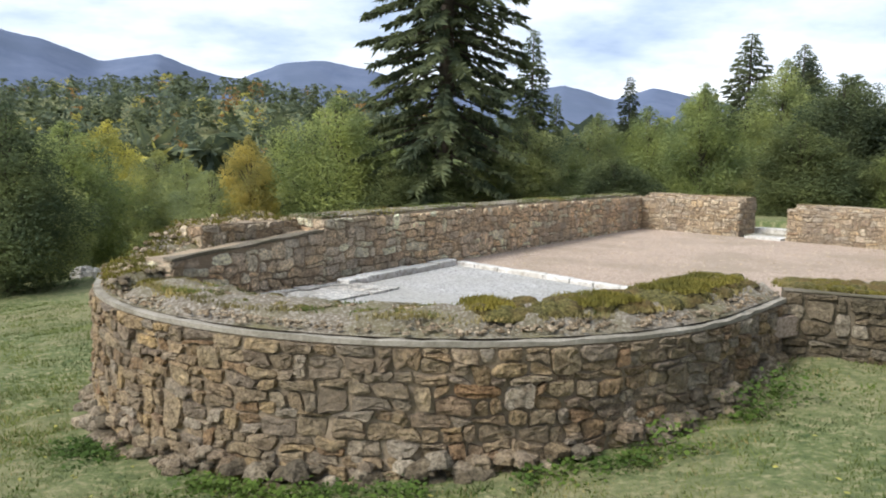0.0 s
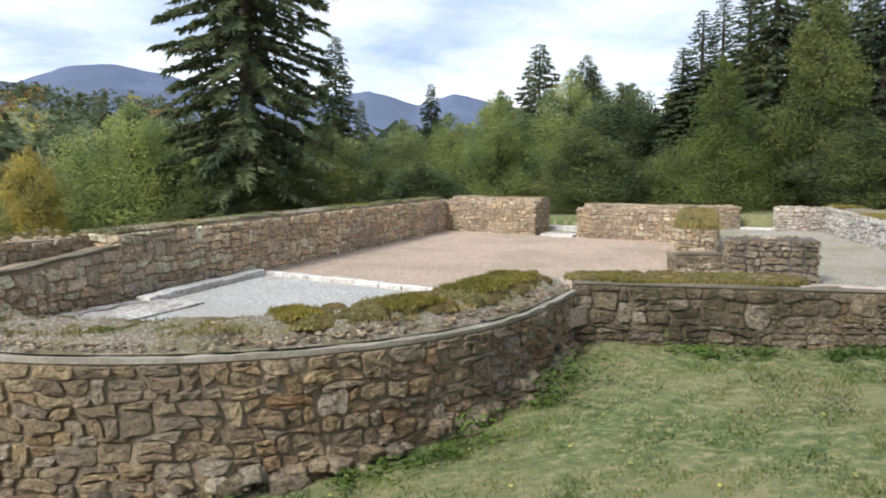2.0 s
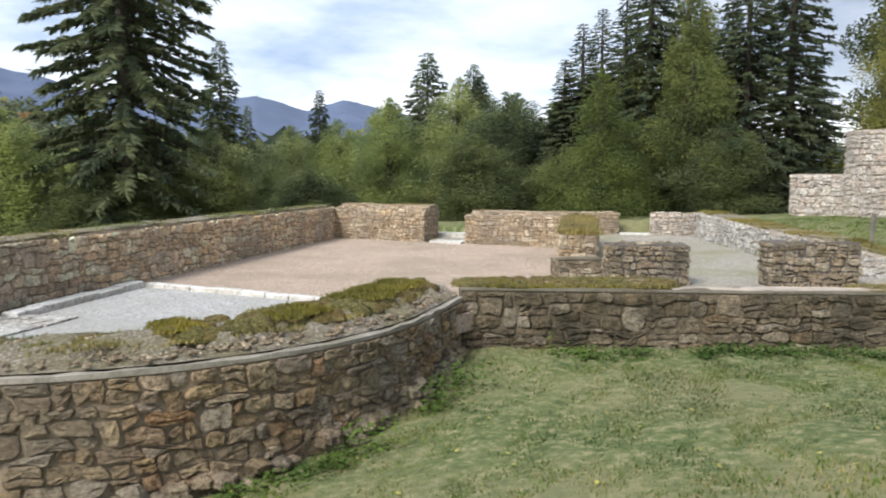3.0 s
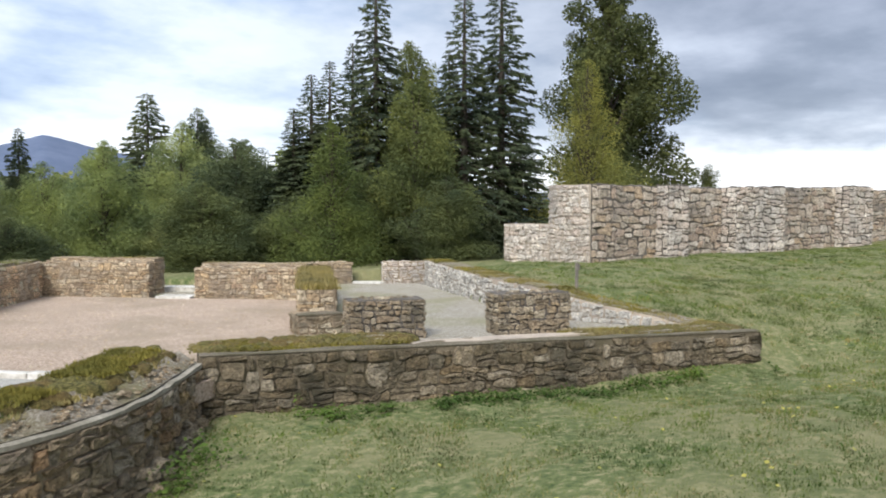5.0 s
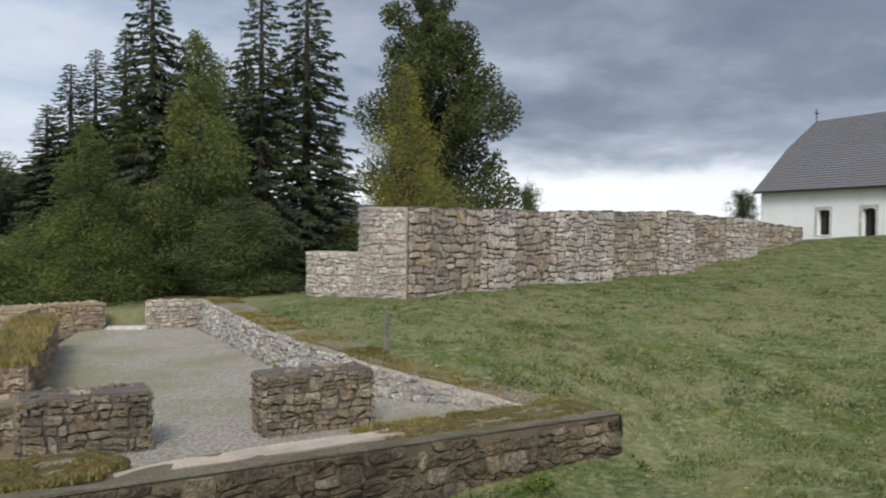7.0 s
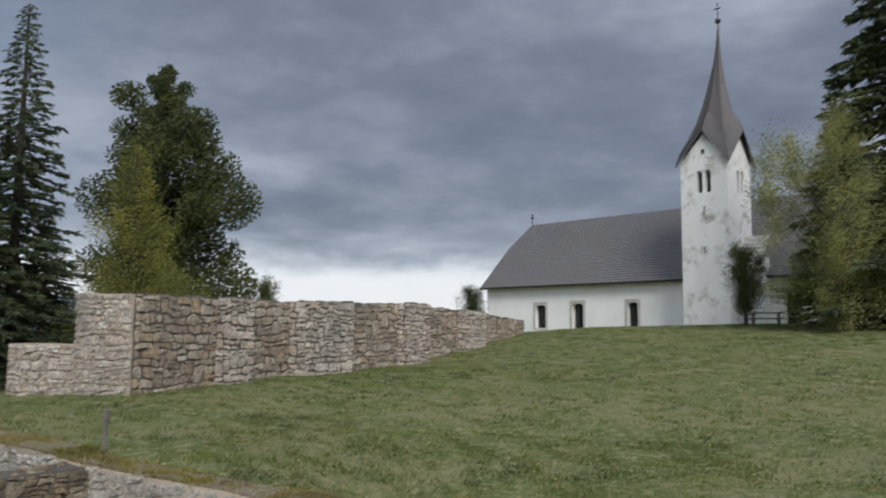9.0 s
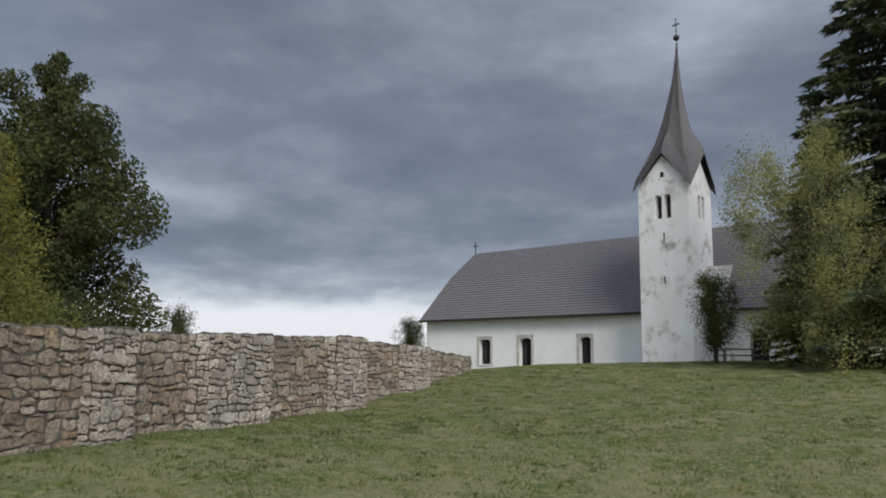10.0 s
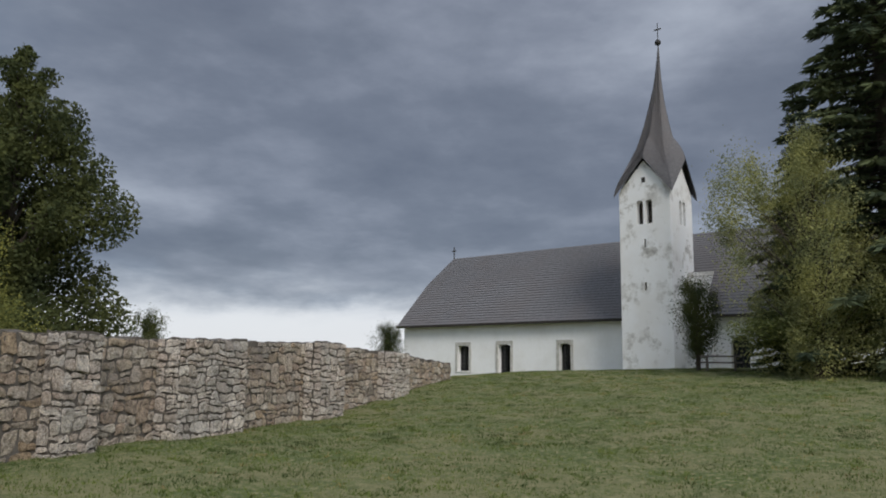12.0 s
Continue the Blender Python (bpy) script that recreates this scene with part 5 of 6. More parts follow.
def spruce_meshes(h, r, seed, leaf, droop=0.35, thin=1.0, taper=0.72):
    rs = np.random.RandomState(seed)
    tv, tf = [], []
    limb(tv, tf, (0, 0, -0.3), (0, 0, h * 0.5), h * 0.02, h * 0.012, 8)
    limb(tv, tf, (0, 0, h * 0.5), (0, 0, h * 0.99), h * 0.012, 0.02, 8)
    out = []
    z = 0.04 * h
    while z < h * 0.99:
        t = z / h
        k = 6 if t < 0.7 else 5
        a0 = rs.uniform(0, 6.28)
        for i in range(k):
            a = a0 + i * 6.283 / k + rs.uniform(-0.3, 0.3)
            ln = (r * (1 - t) ** taper * (0.8 + 0.25 * noise.noise((a * 0.8, z * 0.7, seed))) + 0.12) * rs.uniform(0.6, 1.2)
            dirv = np.array([math.cos(a), math.sin(a), 0])
            side = np.array([-math.sin(a), math.cos(a), 0])
            lift = rs.uniform(0.05, 0.25) if t > 0.75 else rs.uniform(-0.1, 0.1)
            end = np.array([0, 0, z]) + dirv * ln + np.array([0, 0, ln * (lift - droop * 0.7)])
            if ln > 0.8:
                limb(tv, tf, (0, 0, z), end, 0.012 * ln + 0.008, 0.006, 3)
            m = max(6, int(ln / 0.042 * thin))
            u = np.sqrt(rs.uniform(0.02, 1, m))
            p = np.array([0, 0, z]) + dirv * (ln * u)[:, None]
            p[:, 2] += ln * (lift * u - droop * u ** 1.6 * 0.7) + 0.12 * ln * np.maximum(0, u - 0.75)
            sgn = rs.choice([-1, 1], m)
            tw = leaf * rs.uniform(0.6, 1.4, m) * (0.6 + 0.5 * min(1, ln))
            tipv = side * sgn[:, None] * 0.75 + dirv * 0.6 + rs.normal(0, 0.22, (m, 3))
            tipv[:, 2] -= 0.28 + droop * rs.uniform(0, 0.9, m)
            tip = p + tipv * tw[:, None]
            wd = np.cross(tipv, rs.normal(0, 1, (m, 3)))
            wd /= np.linalg.norm(wd, axis=1)[:, None] + 1e-6
            w = tw * 0.15
            mid = p + tipv * (tw * 0.45)[:, None]
            tri1 = np.stack([p, mid + wd * w[:, None], tip], 1)
            tri2 = np.stack([p, tip, mid - wd * w[:, None]], 1)
            out.append(np.concatenate([tri1, tri2], 1).reshape(-1, 3))
        z += h * 0.0115 + 0.03
    return (tv, tf), np.concatenate(out)


def leafy_meshes(h, r, seed, leaves, size, low=0.12, lobes=26, slim=1.0, form=""):
    rs = np.random.RandomState(seed)
    tv, tf = [], []
    limb(tv, tf, (0, 0, -0.3), (0, 0, h * 0.35), h * 0.022, h * 0.016, 8)
    limb(tv, tf, (0, 0, h * 0.35), (0.02 * h, 0, h * 0.86), h * 0.016, h * 0.003, 8)
    out = []
    per = leaves // lobes
    for i in range(lobes):
        t = low + (1 - low) * (i + 0.5) / lobes
        env = r * min(1.0, 1.5 * (1 - t) ** 0.55) * (0.62 + 0.38 * min(1, (t - low + 0.12) / 0.25)) * slim
        if form == "top":
            env = r * (0.15 + 1.0 * t) * min(1.0, 3.2 * (1 - t)) ** 0.5
        if form == "vase":
            env = r * (0.25 + 1.15 * (t - low)) * min(1.0, 4.0 * (1.03 - t)) ** 0.6
        if form == "weeping":
            env = r * (0.80 + 0.25 * math.sin(4.0 * t)) * min(1.0, 2.6 * (1.02 - t)) ** 0.7
        if form == "cone":
            env = r * (1.02 - t) ** 0.8
        a = i * 2.4 + rs.uniform(-0.5, 0.5)
        env *= rs.uniform(0.5, 1.3) if form == "cone" else rs.uniform(0.72, 1.18)
        d = env * rs.uniform(0.30, 0.75)
        if form == "lobed":
            d = env * rs.uniform(0.25, 0.9)
        c = np.array([d * math.cos(a), d * math.sin(a), h * t * 0.96])
        q = env * rs.uniform(0.28, 0.5) * (0.9 if form == "lobed" else 1.0) + 0.14
        tall = 0.85
        if form == "vase":
            d, tall, q = env * rs.uniform(0.15, 0.95), 1.5, 0.75 * rs.uniform(0.6, 1.3)
            c = np.array([d * math.cos(a), d * math.sin(a), h * t * 0.94])
        if form == "weeping":
            # hanging sprays, with a few long limbs that reach out to one side near the top
            if i % 3 == 0 and 0.62 < t < 0.93:
                a, d = math.pi / 2 + rs.uniform(-0.5, 0.5), r * rs.uniform(0.55, 1.2)
            else:
                d = env * rs.uniform(0.2, 0.9)
            c = np.array([d * math.cos(a), d * math.sin(a), h * t * 0.95])
            q, tall = 0.62 * rs.uniform(0.6, 1.3), 1.7
        limb(tv, tf, (0, 0, max(0.1 * h, c[2] - (0.3 if form == "weeping" else 0.22) * h)), c, h * (0.003 if form == "weeping" else 0.006), h * 0.001, 4)
        n = int(per * rs.uniform(0.7, 1.3) * min(2.2, (q / (0.30 * r + 0.14)) ** 2)) + 20
        if form in ("weeping", "vase"):
            n = int(per * rs.uniform(0.6, 1.4))
        dv = rs.normal(0, 1, (n, 3))
        dv /= np.linalg.norm(dv, axis=1)[:, None]
        p = c + dv * (q * rs.uniform(0.05, 1.0, n) ** 0.5)[:, None] * np.array([1, 1, tall])
        if form in ("weeping", "vase"):
            p = c + rs.normal(0, 0.5 * q, (n, 3)) * np.array([1, 1, tall])
        e = rs.normal(0, 1, (n, 3))
        e /= np.linalg.norm(e, axis=1)[:, None]
        g = np.cross(e, rs.normal(0, 1, (n, 3)))
        g /= np.linalg.norm(g, axis=1)[:, None]
        s = size * rs.uniform(0.6, 1.4, n)[:, None]
        b0, b1, l0, l1 = p - e * s, p + e * s, p + g * s * 0.55, p - g * s * 0.55
        out.append(np.concatenate([np.stack([b0, l0, b1], 1), np.stack([b0, b1, l1], 1)], 1).reshape(-1, 3))
    return (tv, tf), np.concatenate(out)


MODELS = {}


def model(key):
    """A tree's meshes, built once: height 10 m."""
    if key in MODELS:
        return MODELS[key]
    if key == "spruce":
        t, c = spruce_meshes(10, 2.5, 5, 0.26, 0.26, 1.3)
        m, n, lb, cat = NEEDLE, "spruce", "tall green spruce with drooping boughs", "tree"
    elif key == "big_spruce":
        t, c = spruce_meshes(10, 2.6, 25, 0.14, 0.40, 5.0)
        m, n, lb, cat = NEEDLE, "spruce", "large green spruce with heavy drooping boughs", "tree"
    elif key == "leafy_far":
        t, c = leafy_meshes(10, 2.9, 28, 4200, 0.20)
        m, n, lb, cat = LEAF, "broadleaf_tree", "green broadleaf tree deep in the wood", "tree"
    elif key == "dark_spruce":
        t, c = spruce_meshes(10, 2.7, 6, 0.15, 0.26, 3.2, 0.95)
        m, n, lb, cat = NEEDLE_DARK, "spruce", "tall dark spruce at the wood's edge", "tree"
    elif key == "broad_spruce":
        t, c = spruce_meshes(10, 2.5, 26, 0.15, 0.30, 5.5)
        m, n, lb, cat = NEEDLE_BROAD, "spruce", "broad dark spruce on the meadow by the church", "tree"
    elif key == "larch":
        t, c = leafy_meshes(10, 2.7, 7, 90000, 0.036, 0.03, 110, 1.0, "cone")
        m, n, lb, cat = LARCH, "larch", "yellowing larch behind the rubble wall", "tree"
    elif key == "leafy_a":
        t, c = leafy_meshes(10, 3.2, 8, 40000, 0.062, 0.08, 44)
        m, n, lb, cat = LEAF, "broadleaf_tree", "bushy green broadleaf tree at the wood's edge", "tree"
    elif key == "leafy_b":
        t, c = leafy_meshes(10, 2.6, 9, 36000, 0.06, 0.04, 48)
        m, n, lb, cat = LEAF_DEEP, "broadleaf_tree", "dense deep-green broadleaf tree at the wood's edge", "tree"
    elif key == "olive":
        t, c = leafy_meshes(10, 2.8, 10, 36000, 0.062, 0.28, 44)
        m, n, lb, cat = LEAF_OLIVE, "broadleaf_tree", "yellow-green broadleaf tree among spruces", "tree"
    elif key == "gold":
        t, c = leafy_meshes(10, 3.0, 11, 26000, 0.075, 0.06, 34)
        m, n, lb, cat = LEAF_GOLD, "broadleaf_tree", "autumn-yellow broadleaf tree behind the ruin", "tree"
    elif key == "tall":
        t, c = leafy_meshes(10, 2.2, 12, 90000, 0.056, 0.07, 70, 1.0, "lobed")
        m, n, lb, cat = LEAF_DARK, "broadleaf_tree", "tall dark leafy tree behind the rubble wall", "tree"
    elif key == "bushy":
        t, c = leafy_meshes(10, 3.6, 17, 60000, 0.06, 0.02, 80, 1.0, "cone")
        m, n, lb, cat = LEAF_BUSH, "young_tree", "bushy olive-green young tree at the wood's edge", "tree"
    elif key == "sapling":
        t, c = leafy_meshes(10, 2.6, 18, 15000, 0.085, 0.22, 44, 1.0, "vase")
        m, n, lb, cat = LEAF_DARK, "young_tree", "small open-crowned tree in front of the church tower", "tree"
    elif key == "birch":
        t, c = leafy_meshes(10, 3.3, 14, 75000, 0.045, 0.05, 130, 1.0, "weeping")
        m, n, lb, cat = LEAF_BIRCH, "birch", "birch with pale yellowing leaves near the church", "tree"
    tm = mesh_of("trunk", t[0][:32], t[1][:16], BARK, True)
    bm = mesh_of("branchwork", t[0][32:], [tuple(i - 32 for i in f) for f in t[1][16:]], BARK, True)
    cm = big_mesh("crown", c, np.arange(len(c)).reshape(-1, 3), m)
    MODELS[key] = (tm, bm, cm, n, lb, cat)
    return MODELS[key]


FIRST = {}


def tree(key, x, y, top, width, turn=0.0, label="", sink=0.1):
    tm, bm, cm, n, lb, cat = model(key)
    r0 = {"spruce": 2.4, "dark_spruce": 2.2, "broad_spruce": 2.2, "larch": 2.6, "big_spruce": 2.6, "leafy_far": 2.7, "leafy_a": 2.9, "leafy_b": 2.4, "olive": 2.5, "gold": 2.7, "tall": 1.9, "birch": 3.3, "bushy": 3.4, "sapling": 2.4}[key]
    z = float(land(np.array([x]), np.array([y]))[0]) - sink
    m = pose(x, y, z, 0, 0, turn) @ Matrix.Diagonal((width / 2 / r0, width / 2 / r0, (top - z) / 10, 1))
    if key not in FIRST:
        ob = new(n)
        tagged(ob, lb, cat, "trees at the wood's edge")
        for nm, me in (("trunk", tm), ("branchwork", bm), ("crown", cm)):
            o = new(nm, me)
            o.parent = ob
            if nm != "trunk":
                tagged(o, kind="stuff")
        FIRST[key] = ob
        ob.matrix_basis = m
    else:
        ob = copy_thing(FIRST[key], Matrix.Identity(4))
        ob.matrix_basis = m
    if label:
        ob["label"] = label
    return ob


# behind the nave, from the valley round to the meadow
tree("big_spruce", -0.6, 31.0, 25.0, 10.5, 20)
tree("spruce", 3.9, 38.7, 9.6, 4.2, 70)
tree("spruce", -7.9, 41.4, 6.9, 2.6, 10)
tree("spruce", 5.6, 41.5, 6.6, 2.4, 130)
tree("spruce", 8.8, 37.9, 7.2, 2.8, 200)
tree("leafy_a", -5.1, 30.7, 5.5, 6.0, 30)
tree("gold", -8.6, 29.6, 3.7, 2.6, 40)
tree("leafy_a", 2.8, 30.8, 4.7, 4.2, 80)
tree("leafy_a", 6.2, 32.3, 5.1, 3.6, 10)
tree("leafy_a", 8.3, 31.8, 5.4, 3.6, 120)
tree("leafy_a", 9.8, 29.3, 6.2, 3.8, 210)
tree("spruce", 12.8, 32.5, 8.6, 4.6, 15)
tree("leafy_b", 15.9, 33.3, 8.0, 3.4, 75)
tree("leafy_b", 14.3, 27.0, 6.4, 4.6, 160)
tree("leafy_a", 13.2, 29.8, 7.3, 3.8, 250)
tree("leafy_b", 15.8, 29.0, 6.6, 4.0, 300)
tree("bushy", 14.4, 20.0, 6.5, 4.0, 20)
tree("dark_spruce", 16.7, 25.0, 8.9, 4.6, 30)
tree("dark_spruce", 17.7, 21.9, 13.6, 4.2, 80)
tree("olive", 17.8, 19.5, 8.2, 3.4, 140)
tree("olive", 19.2, 21.6, 10.2, 4.2, 40)
tree("dark_spruce", 19.7, 19.0, 12.2, 4.2, 10)
tree("dark_spruce", 21.7, 19.0, 13.4, 4.8, 200)
tree("dark_spruce", 20.9, 21.2, 9.6, 4.4, 120)
tree("larch", 24.7, 17.1, 9.6, 5.6, 0)
tree("tall", 33.3, 22.5, 15.9, 5.9, 30)
tree("spruce", 20.1, 17.8, 3.3, 1.3, 50, "small young spruce beside the low wall")
tree("dark_spruce", 17.4, 24.7, 9.5, 4.4, 230)
tree("dark_spruce", 16.1, 25.4, 7.5, 4.4, 310)
tree("leafy_b", 19.0, 26.4, 7.2, 4.0, 45)
tree("dark_spruce", 18.0, 23.9, 10.2, 4.4, 170)
tree("spruce", 15.2, 32.6, 8.2, 3.6, 60)
tree("leafy_b", 17.5, 25.6, 7.1, 4.8, 260)
tree("leafy_b", 19.5, 25.4, 7.7, 4.0, 330)
tree("leafy_b", 17.0, 21.6, 4.9, 3.6, 15)
tree("leafy_b", 12.0, 25.2, 4.4, 4.2, 70)
tree("dark_spruce", 28.6, 24.4, 8.0, 4.6, 140)
tree("leafy_b", 18.0, 18.0, 4.6, 3.4, 200)
# the left side above the valley
tree("leafy_b", -13.8, 20.8, 4.3, 4.4, 100)
tree("leafy_a", -17.0, 31.3, 4.3, 6.0, 35)
tree("gold", -20.0, 43.1, 4.9, 5.0, 70)
tree("leafy_a", -19.0, 26.0, 4.2, 5.0, 225)
tree("leafy_a", -15.2, 25.2, 2.6, 4.0, 310)
tree("leafy_a", -10.4, 30.5, 2.2, 4.0, 150)
tree("leafy_a", -12.9, 35.0, 2.7, 4.6, 95)
tree("leafy_a", -16.0, 40.0, 3.2, 5.0, 195)
# on the meadow by the church
tree("sapling", 50.9, 27.1, 6.7, 2.6, 90, "small round tree behind the tall wall")
tree("sapling", 58.4, 14.4, 6.4, 2.4, 50, "thin leafy bush beside the church")
tree("sapling", 46.5, -3.45, 7.8, 2.5, 0)
tree("birch", 41.2, -7.3, 13.2, 6.6, 0)
tree("dark_spruce", 44.9, -7.8, 16.4, 5.0, 40, "dark spruce behind the birch on the meadow")
tree("olive", 42.6, -8.0, 7.9, 7.0, 90, "low olive-green tree beneath the dark spruce")
tree("broad_spruce", 42.9, -10.9, 27.0, 11.5, 90, "broad dark spruce on the meadow by the church")
# deeper rows that close the wood
rw = random.Random(77)
for i in range(46):
    az = radians(-36 + 92 * (i + rw.uniform(-0.4, 0.4)) / 46)
    d = rw.uniform(42, 54)
    x, y = d * math.sin(az), d * math.cos(az)
    if x > 30:
        continue
    kind = "leafy_far"
    deg = math.degrees(az)
    top = 2.2 + rw.uniform(-0.5, 0.8) if deg < -8 else 4.2 + rw.uniform(-0.8, 0.8) if deg < 18 else 6.2 + rw.uniform(-0.8, 1.2)
    tree(kind, x, y, top, rw.uniform(4.5, 6.5), rw.uniform(0, 360))
for i in range(15):
    az = radians(-6 + 56 * (i + rw.uniform(-0.4, 0.4)) / 15)
    d = rw.uniform(27, 32) + (1.5 if az < 0.4 else 0)
    x, y = d * math.sin(az), d * math.cos(az)
    tree(rw.choice(("leafy_a", "leafy_b")), x, y, 2.9 + rw.uniform(-0.4, 0.7), rw.uniform(3.2, 4.4), rw.uniform(0, 360))


# ---- post, bench, weeds, grass ----
def make_post():
    z = float(land(np.array([12.45]), np.array([7.65]))[0])
    ob = thing("marker_post", (12.45, 7.65, z), "short weathered grey wooden post in the grass", "post")
    part("post", box_bm(12.42, 12.48, 7.62, 7.68, z - 0.2, z + 0.68, 0.012), WOOD, ob)
    part("plate", box_bm(12.40, 12.50, 7.595, 7.615, z + 0.52, z + 0.66, 0.006), WOOD, ob, "small weathered plate")


make_post()


def make_bench():
    m = CM @ pose(4.6, -5.5, 0.35, 0, 0, 20)
    ob = thing("picnic_table", tuple(m.translation), "grey wooden picnic table near the church", "table")
    def piece(name, *b):
        bm = box_bm(*b, 0.01)
        bmesh.ops.transform(bm, matrix=m, verts=bm.verts[:])
        part(name, bm, WOOD, ob)
    piece("tabletop", -0.9, 0.9, -0.4, 0.4, 0.70, 0.76)
    for s in (-1, 1):
        piece("seat", -0.9, 0.9, s * 0.75 - 0.14, s * 0.75 + 0.14, 0.42, 0.47)
        piece("leg", s * 0.6 - 0.05, s * 0.6 + 0.05, -0.35, 0.35, -0.2, 0.70)
        piece("stretcher", s * 0.6 - 0.05, s * 0.6 + 0.05, -0.8, 0.8, 0.30, 0.40)


make_bench()


def scatter(name, label, n, x0, x1, y0, y1, tall, wide, material, seed, keep=None):
    r = np.random.RandomState(seed)
    x, y = r.uniform(x0, x1, n), r.uniform(y0, y1, n)
    ok = ~inside(x, y, RUIN) & (np.hypot(x - AC[0], y - AC[1]) > AR + 0.02)
    ok &= ~((y > 5.5) & (x < 4.2) & (np.hypot(x - AC[0], y - AC[1]) < AR + 0.3))
    if keep is not None:
        ok &= keep(x, y)
    x, y = x[ok], y[ok]
    p = np.stack([x, y, land(x, y) - 0.01], 1)
    v, t = blades(p, tall, wide, 0.9, seed)
    tagged(new(name, big_mesh(name, v, t, material)), label, "grass", kind="stuff")


scatter("meadow_grass", "short green meadow grass before the ruin", 150000, -8, 18, -1.5, 8, 0.045, 0.006, BLADE, 1)
scatter("meadow_dry_grass", "dry straw-coloured blades in the meadow", 60000, -8, 18, -1.5, 8, 0.04, 0.006, DRY, 2, lambda x, y: np.array([noise.noise((a * 0.5, b * 0.5, 3)) > -0.02 for a, b in zip(x, y)]))
scatter("hill_grass", "green grass on the rising meadow", 230000, 12, 50, -12, 14, 0.05, 0.010, BLADE_HILL, 3)
scatter("side_grass", "green grass beside the apse", 50000, -14, -4, 2, 18, 0.06, 0.009, BLADE, 4)


def grass_clumps(name, label, n, x0, x1, y0, y1, tall, material, seed, per=12):
    """Coarser tufts that stand out of the mown meadow."""
    r = np.random.RandomState(seed)
    x, y = r.uniform(x0, x1, n), r.uniform(y0, y1, n)
    ok = ~inside(x, y, RUIN) & (np.hypot(x - AC[0], y - AC[1]) > AR + 0.25) & np.array([noise.noise((a * 0.35, b * 0.35, seed)) > -0.15 for a, b in zip(x, y)])
    x, y = np.repeat(x[ok], per), np.repeat(y[ok], per)
    x, y = x + r.normal(0, 0.07, len(x)), y + r.normal(0, 0.07, len(y))
    v, t = blades(np.stack([x, y, land(x, y) - 0.01], 1), tall, 0.011, 0.9, seed)
    tagged(new(name, big_mesh(name, v, t, material)), label, "grass", kind="stuff")


grass_clumps("grass_tufts", "coarse green tufts on the rising meadow", 5200, 12, 50, -12, 13, 0.07, BLADE_HILL, 51)
grass_clumps("dry_grass_tufts", "straw-coloured tufts on the rising meadow", 1500, 12, 50, -12, 13, 0.06, DRY, 52)
grass_clumps("lawn_tufts", "darker grass tufts before the ruin", 1500, -9, 17, -1.5, 7, 0.05, WEED, 53, 9)


def weeds():
    rs = np.random.RandomState(9)
    pts = []
    run = Run(arc(AR + 0.3, -150, -40, 40) + [(3.9, 6.4), (12.2, 3.2)], 0.3)
    for _ in range(1050):
        s = rs.uniform(0, run.length)
        x, y, nx, ny = run.at(s)
        if noise.noise((x * 0.7, y * 0.7, 9)) < -0.16:
            continue
        o = abs(rs.normal(0, 0.22))
        for _ in range(12):
            pts.append((x + nx * o + rs.normal(0, 0.07), y + ny * o + rs.normal(0, 0.07), 0))
    p = np.array(pts)
    climb = np.where((p[:, 0] > 1.2) & (p[:, 0] < 4.6), 0.34, 0.13)
    p[:, 2] = land(p[:, 0], p[:, 1]) + climb * rs.uniform(0.0, 1.0, len(p)) ** 1.6
    n = len(p)
    e = rs.normal(0, 1, (n, 3)) * np.array([1, 1, 0.4])
    e /= np.linalg.norm(e, axis=1)[:, None]
    g = np.cross(e, np.array([0, 0, 1]) + rs.normal(0, 0.4, (n, 3)))
    g /= np.linalg.norm(g, axis=1)[:, None]
    s = 0.022 * rs.uniform(0.6, 1.5, n)[:, None]
    v = np.concatenate([np.stack([p - e * s, p + g * s * 0.8, p + e * s], 1), np.stack([p - e * s, p + e * s, p - g * s * 0.8], 1)], 1).reshape(-1, 3)
    tagged(new("weeds", big_mesh("weeds", v, np.arange(len(v)).reshape(-1, 3), WEED)), "bright green weeds along the wall's foot", "weeds", kind="stuff")


weeds()


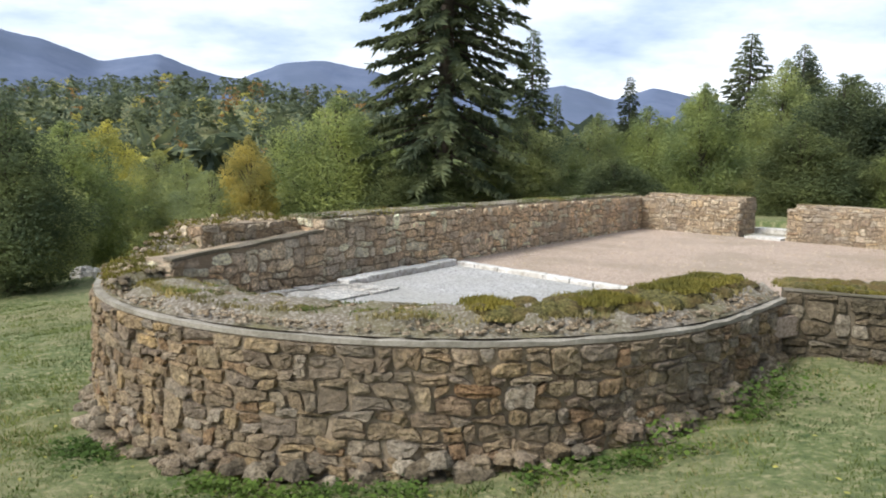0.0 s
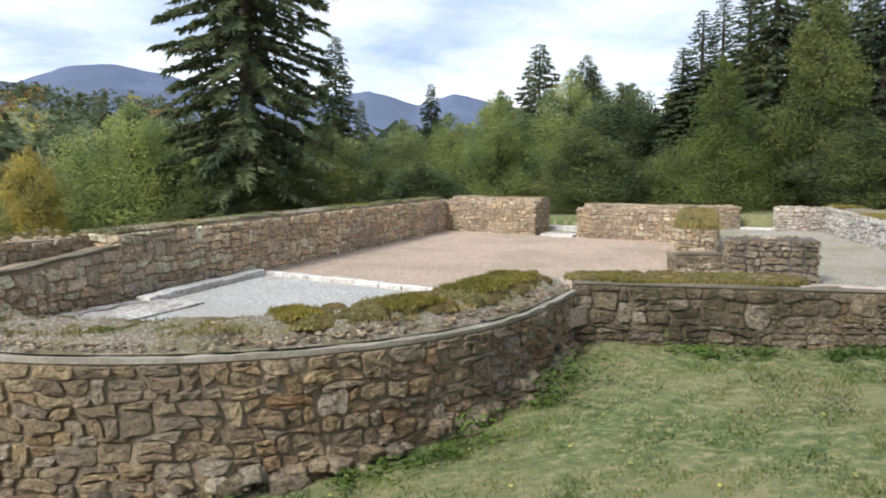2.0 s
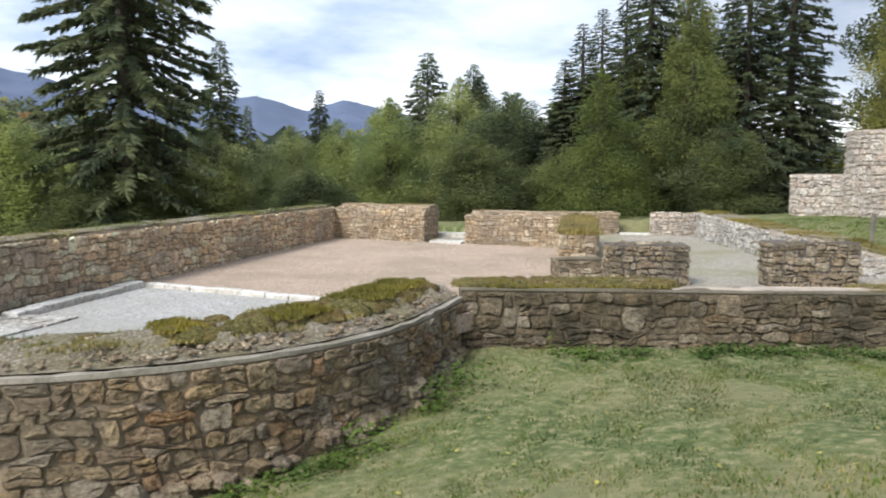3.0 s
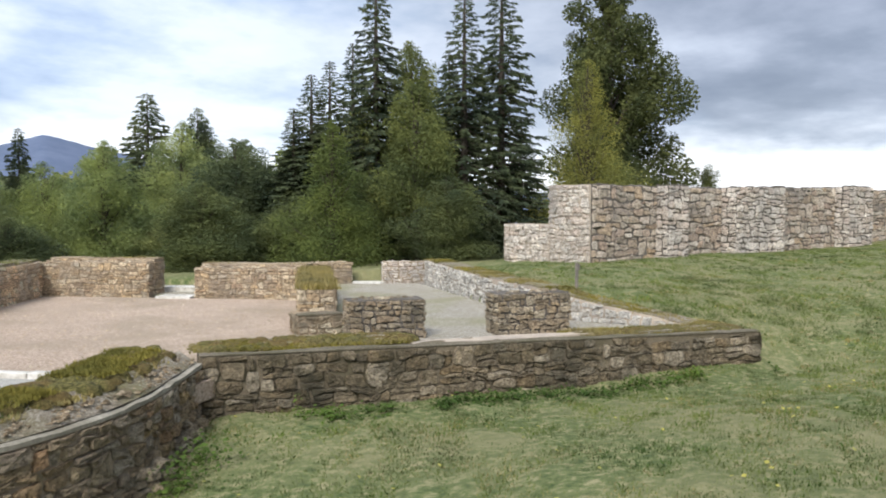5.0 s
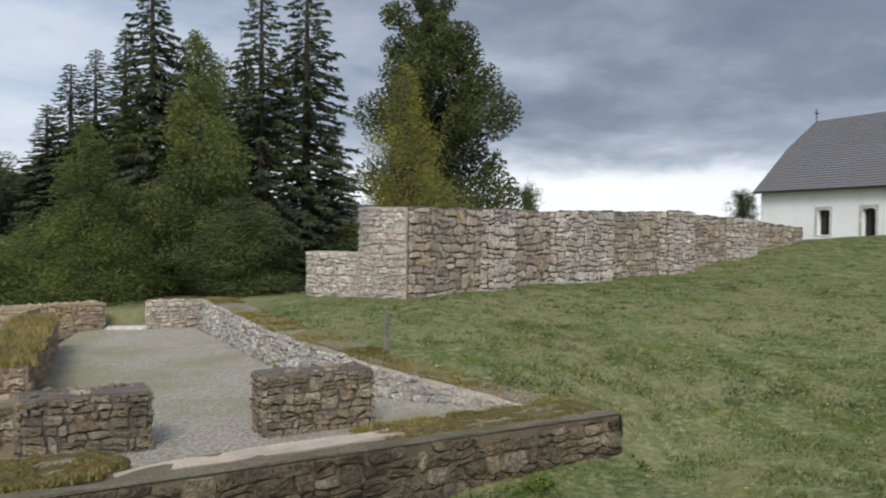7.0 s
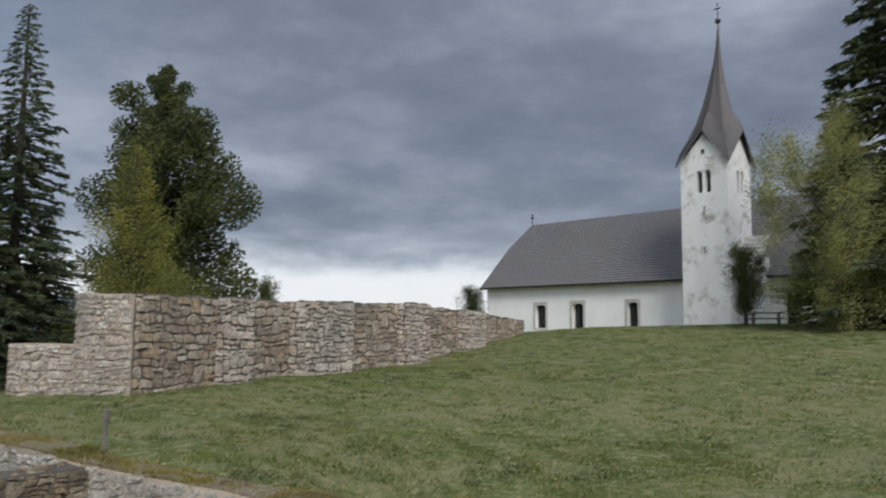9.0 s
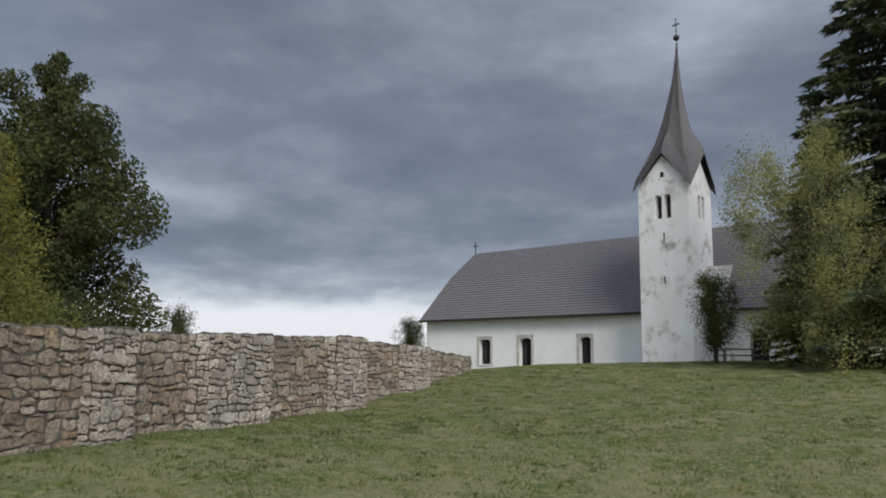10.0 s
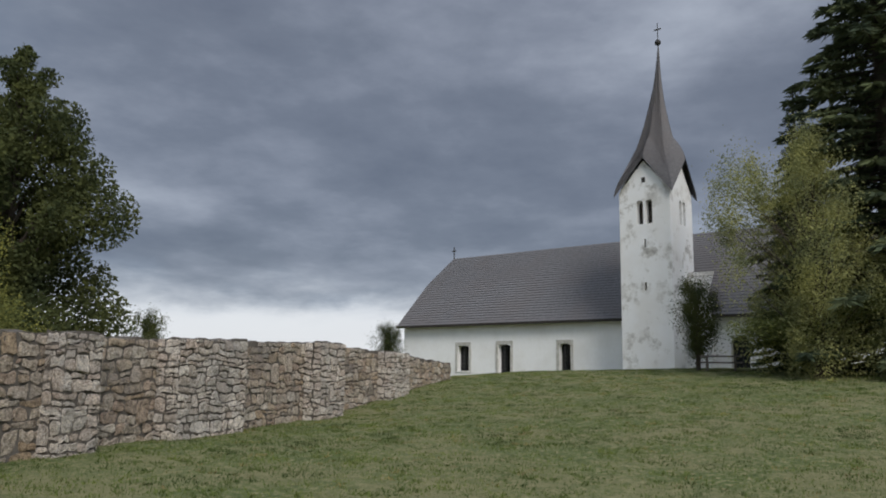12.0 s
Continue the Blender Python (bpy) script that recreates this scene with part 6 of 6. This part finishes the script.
def pale_rocks():
    rng = random.Random(5)
    for i in range(6):
        x, y = -13.2 + 0.75 * i + rng.uniform(-0.2, 0.2), 24.0 + rng.uniform(-0.6, 0.6)
        z = float(land(np.array([x]), np.array([y]))[0])
        v, f = [], []
        stone_blob(v, f, (0, 0, 0), rng.uniform(0.3, 0.5), rng)
        ob = new("boulder", mesh_of("boulder", v, f, STONE["white"]))
        ob.location = (x, y, z + 0.08)
        tagged(ob, "pale rough boulder at the edge of the wood", "boulder", "boulders at the wood")


pale_rocks()


def pebbles():
    """Loose pebbles on the nave gravel."""
    rng = random.Random(31)
    v, f = [], []
    poly = [(-1.8, 9.2), (4.9, 19.4), (9.4, 14.6), (6.2, 9.4), (3.2, 8.0), (-0.2, 11.6)]
    n = 0
    while n < 1500:
        x, y = rng.uniform(-2, 9.6), rng.uniform(7.5, 19.5)
        if not inside(np.array([x]), np.array([y]), poly)[0]:
            continue
        stone_blob(v, f, (x, y, FLOOR), rng.uniform(0.008, 0.022), rng)
        n += 1
    tagged(new("pebbles", mesh_of("pebbles", v, f, JOINED["nave"])), "small loose pebbles on the tan gravel", "pebbles", kind="stuff")


pebbles()


def fallen_leaves():
    rs = np.random.RandomState(41)
    n = 420
    x, y = rs.uniform(-8, 20, n), rs.uniform(-1.5, 7, n)
    ok = ~inside(x, y, RUIN) & (np.hypot(x - AC[0], y - AC[1]) > AR + 0.2)
    x, y = x[ok], y[ok]
    p = np.stack([x, y, land(x, y) + 0.035], 1)
    k = len(p)
    a = rs.uniform(0, 6.28, k)
    e = np.stack([np.cos(a), np.sin(a), rs.normal(0, 0.25, k)], 1) * 0.028
    g = np.stack([-np.sin(a), np.cos(a), rs.normal(0, 0.25, k)], 1) * 0.02
    v = np.concatenate([np.stack([p - e, p + g, p + e], 1), np.stack([p - e, p + e, p - g], 1)], 1).reshape(-1, 3)
    tagged(new("fallen_leaves", big_mesh("fallen_leaves", v, np.arange(len(v)).reshape(-1, 3), LEAF_GOLD)), "yellow fallen leaves scattered in the grass", "leaves", kind="stuff")


fallen_leaves()
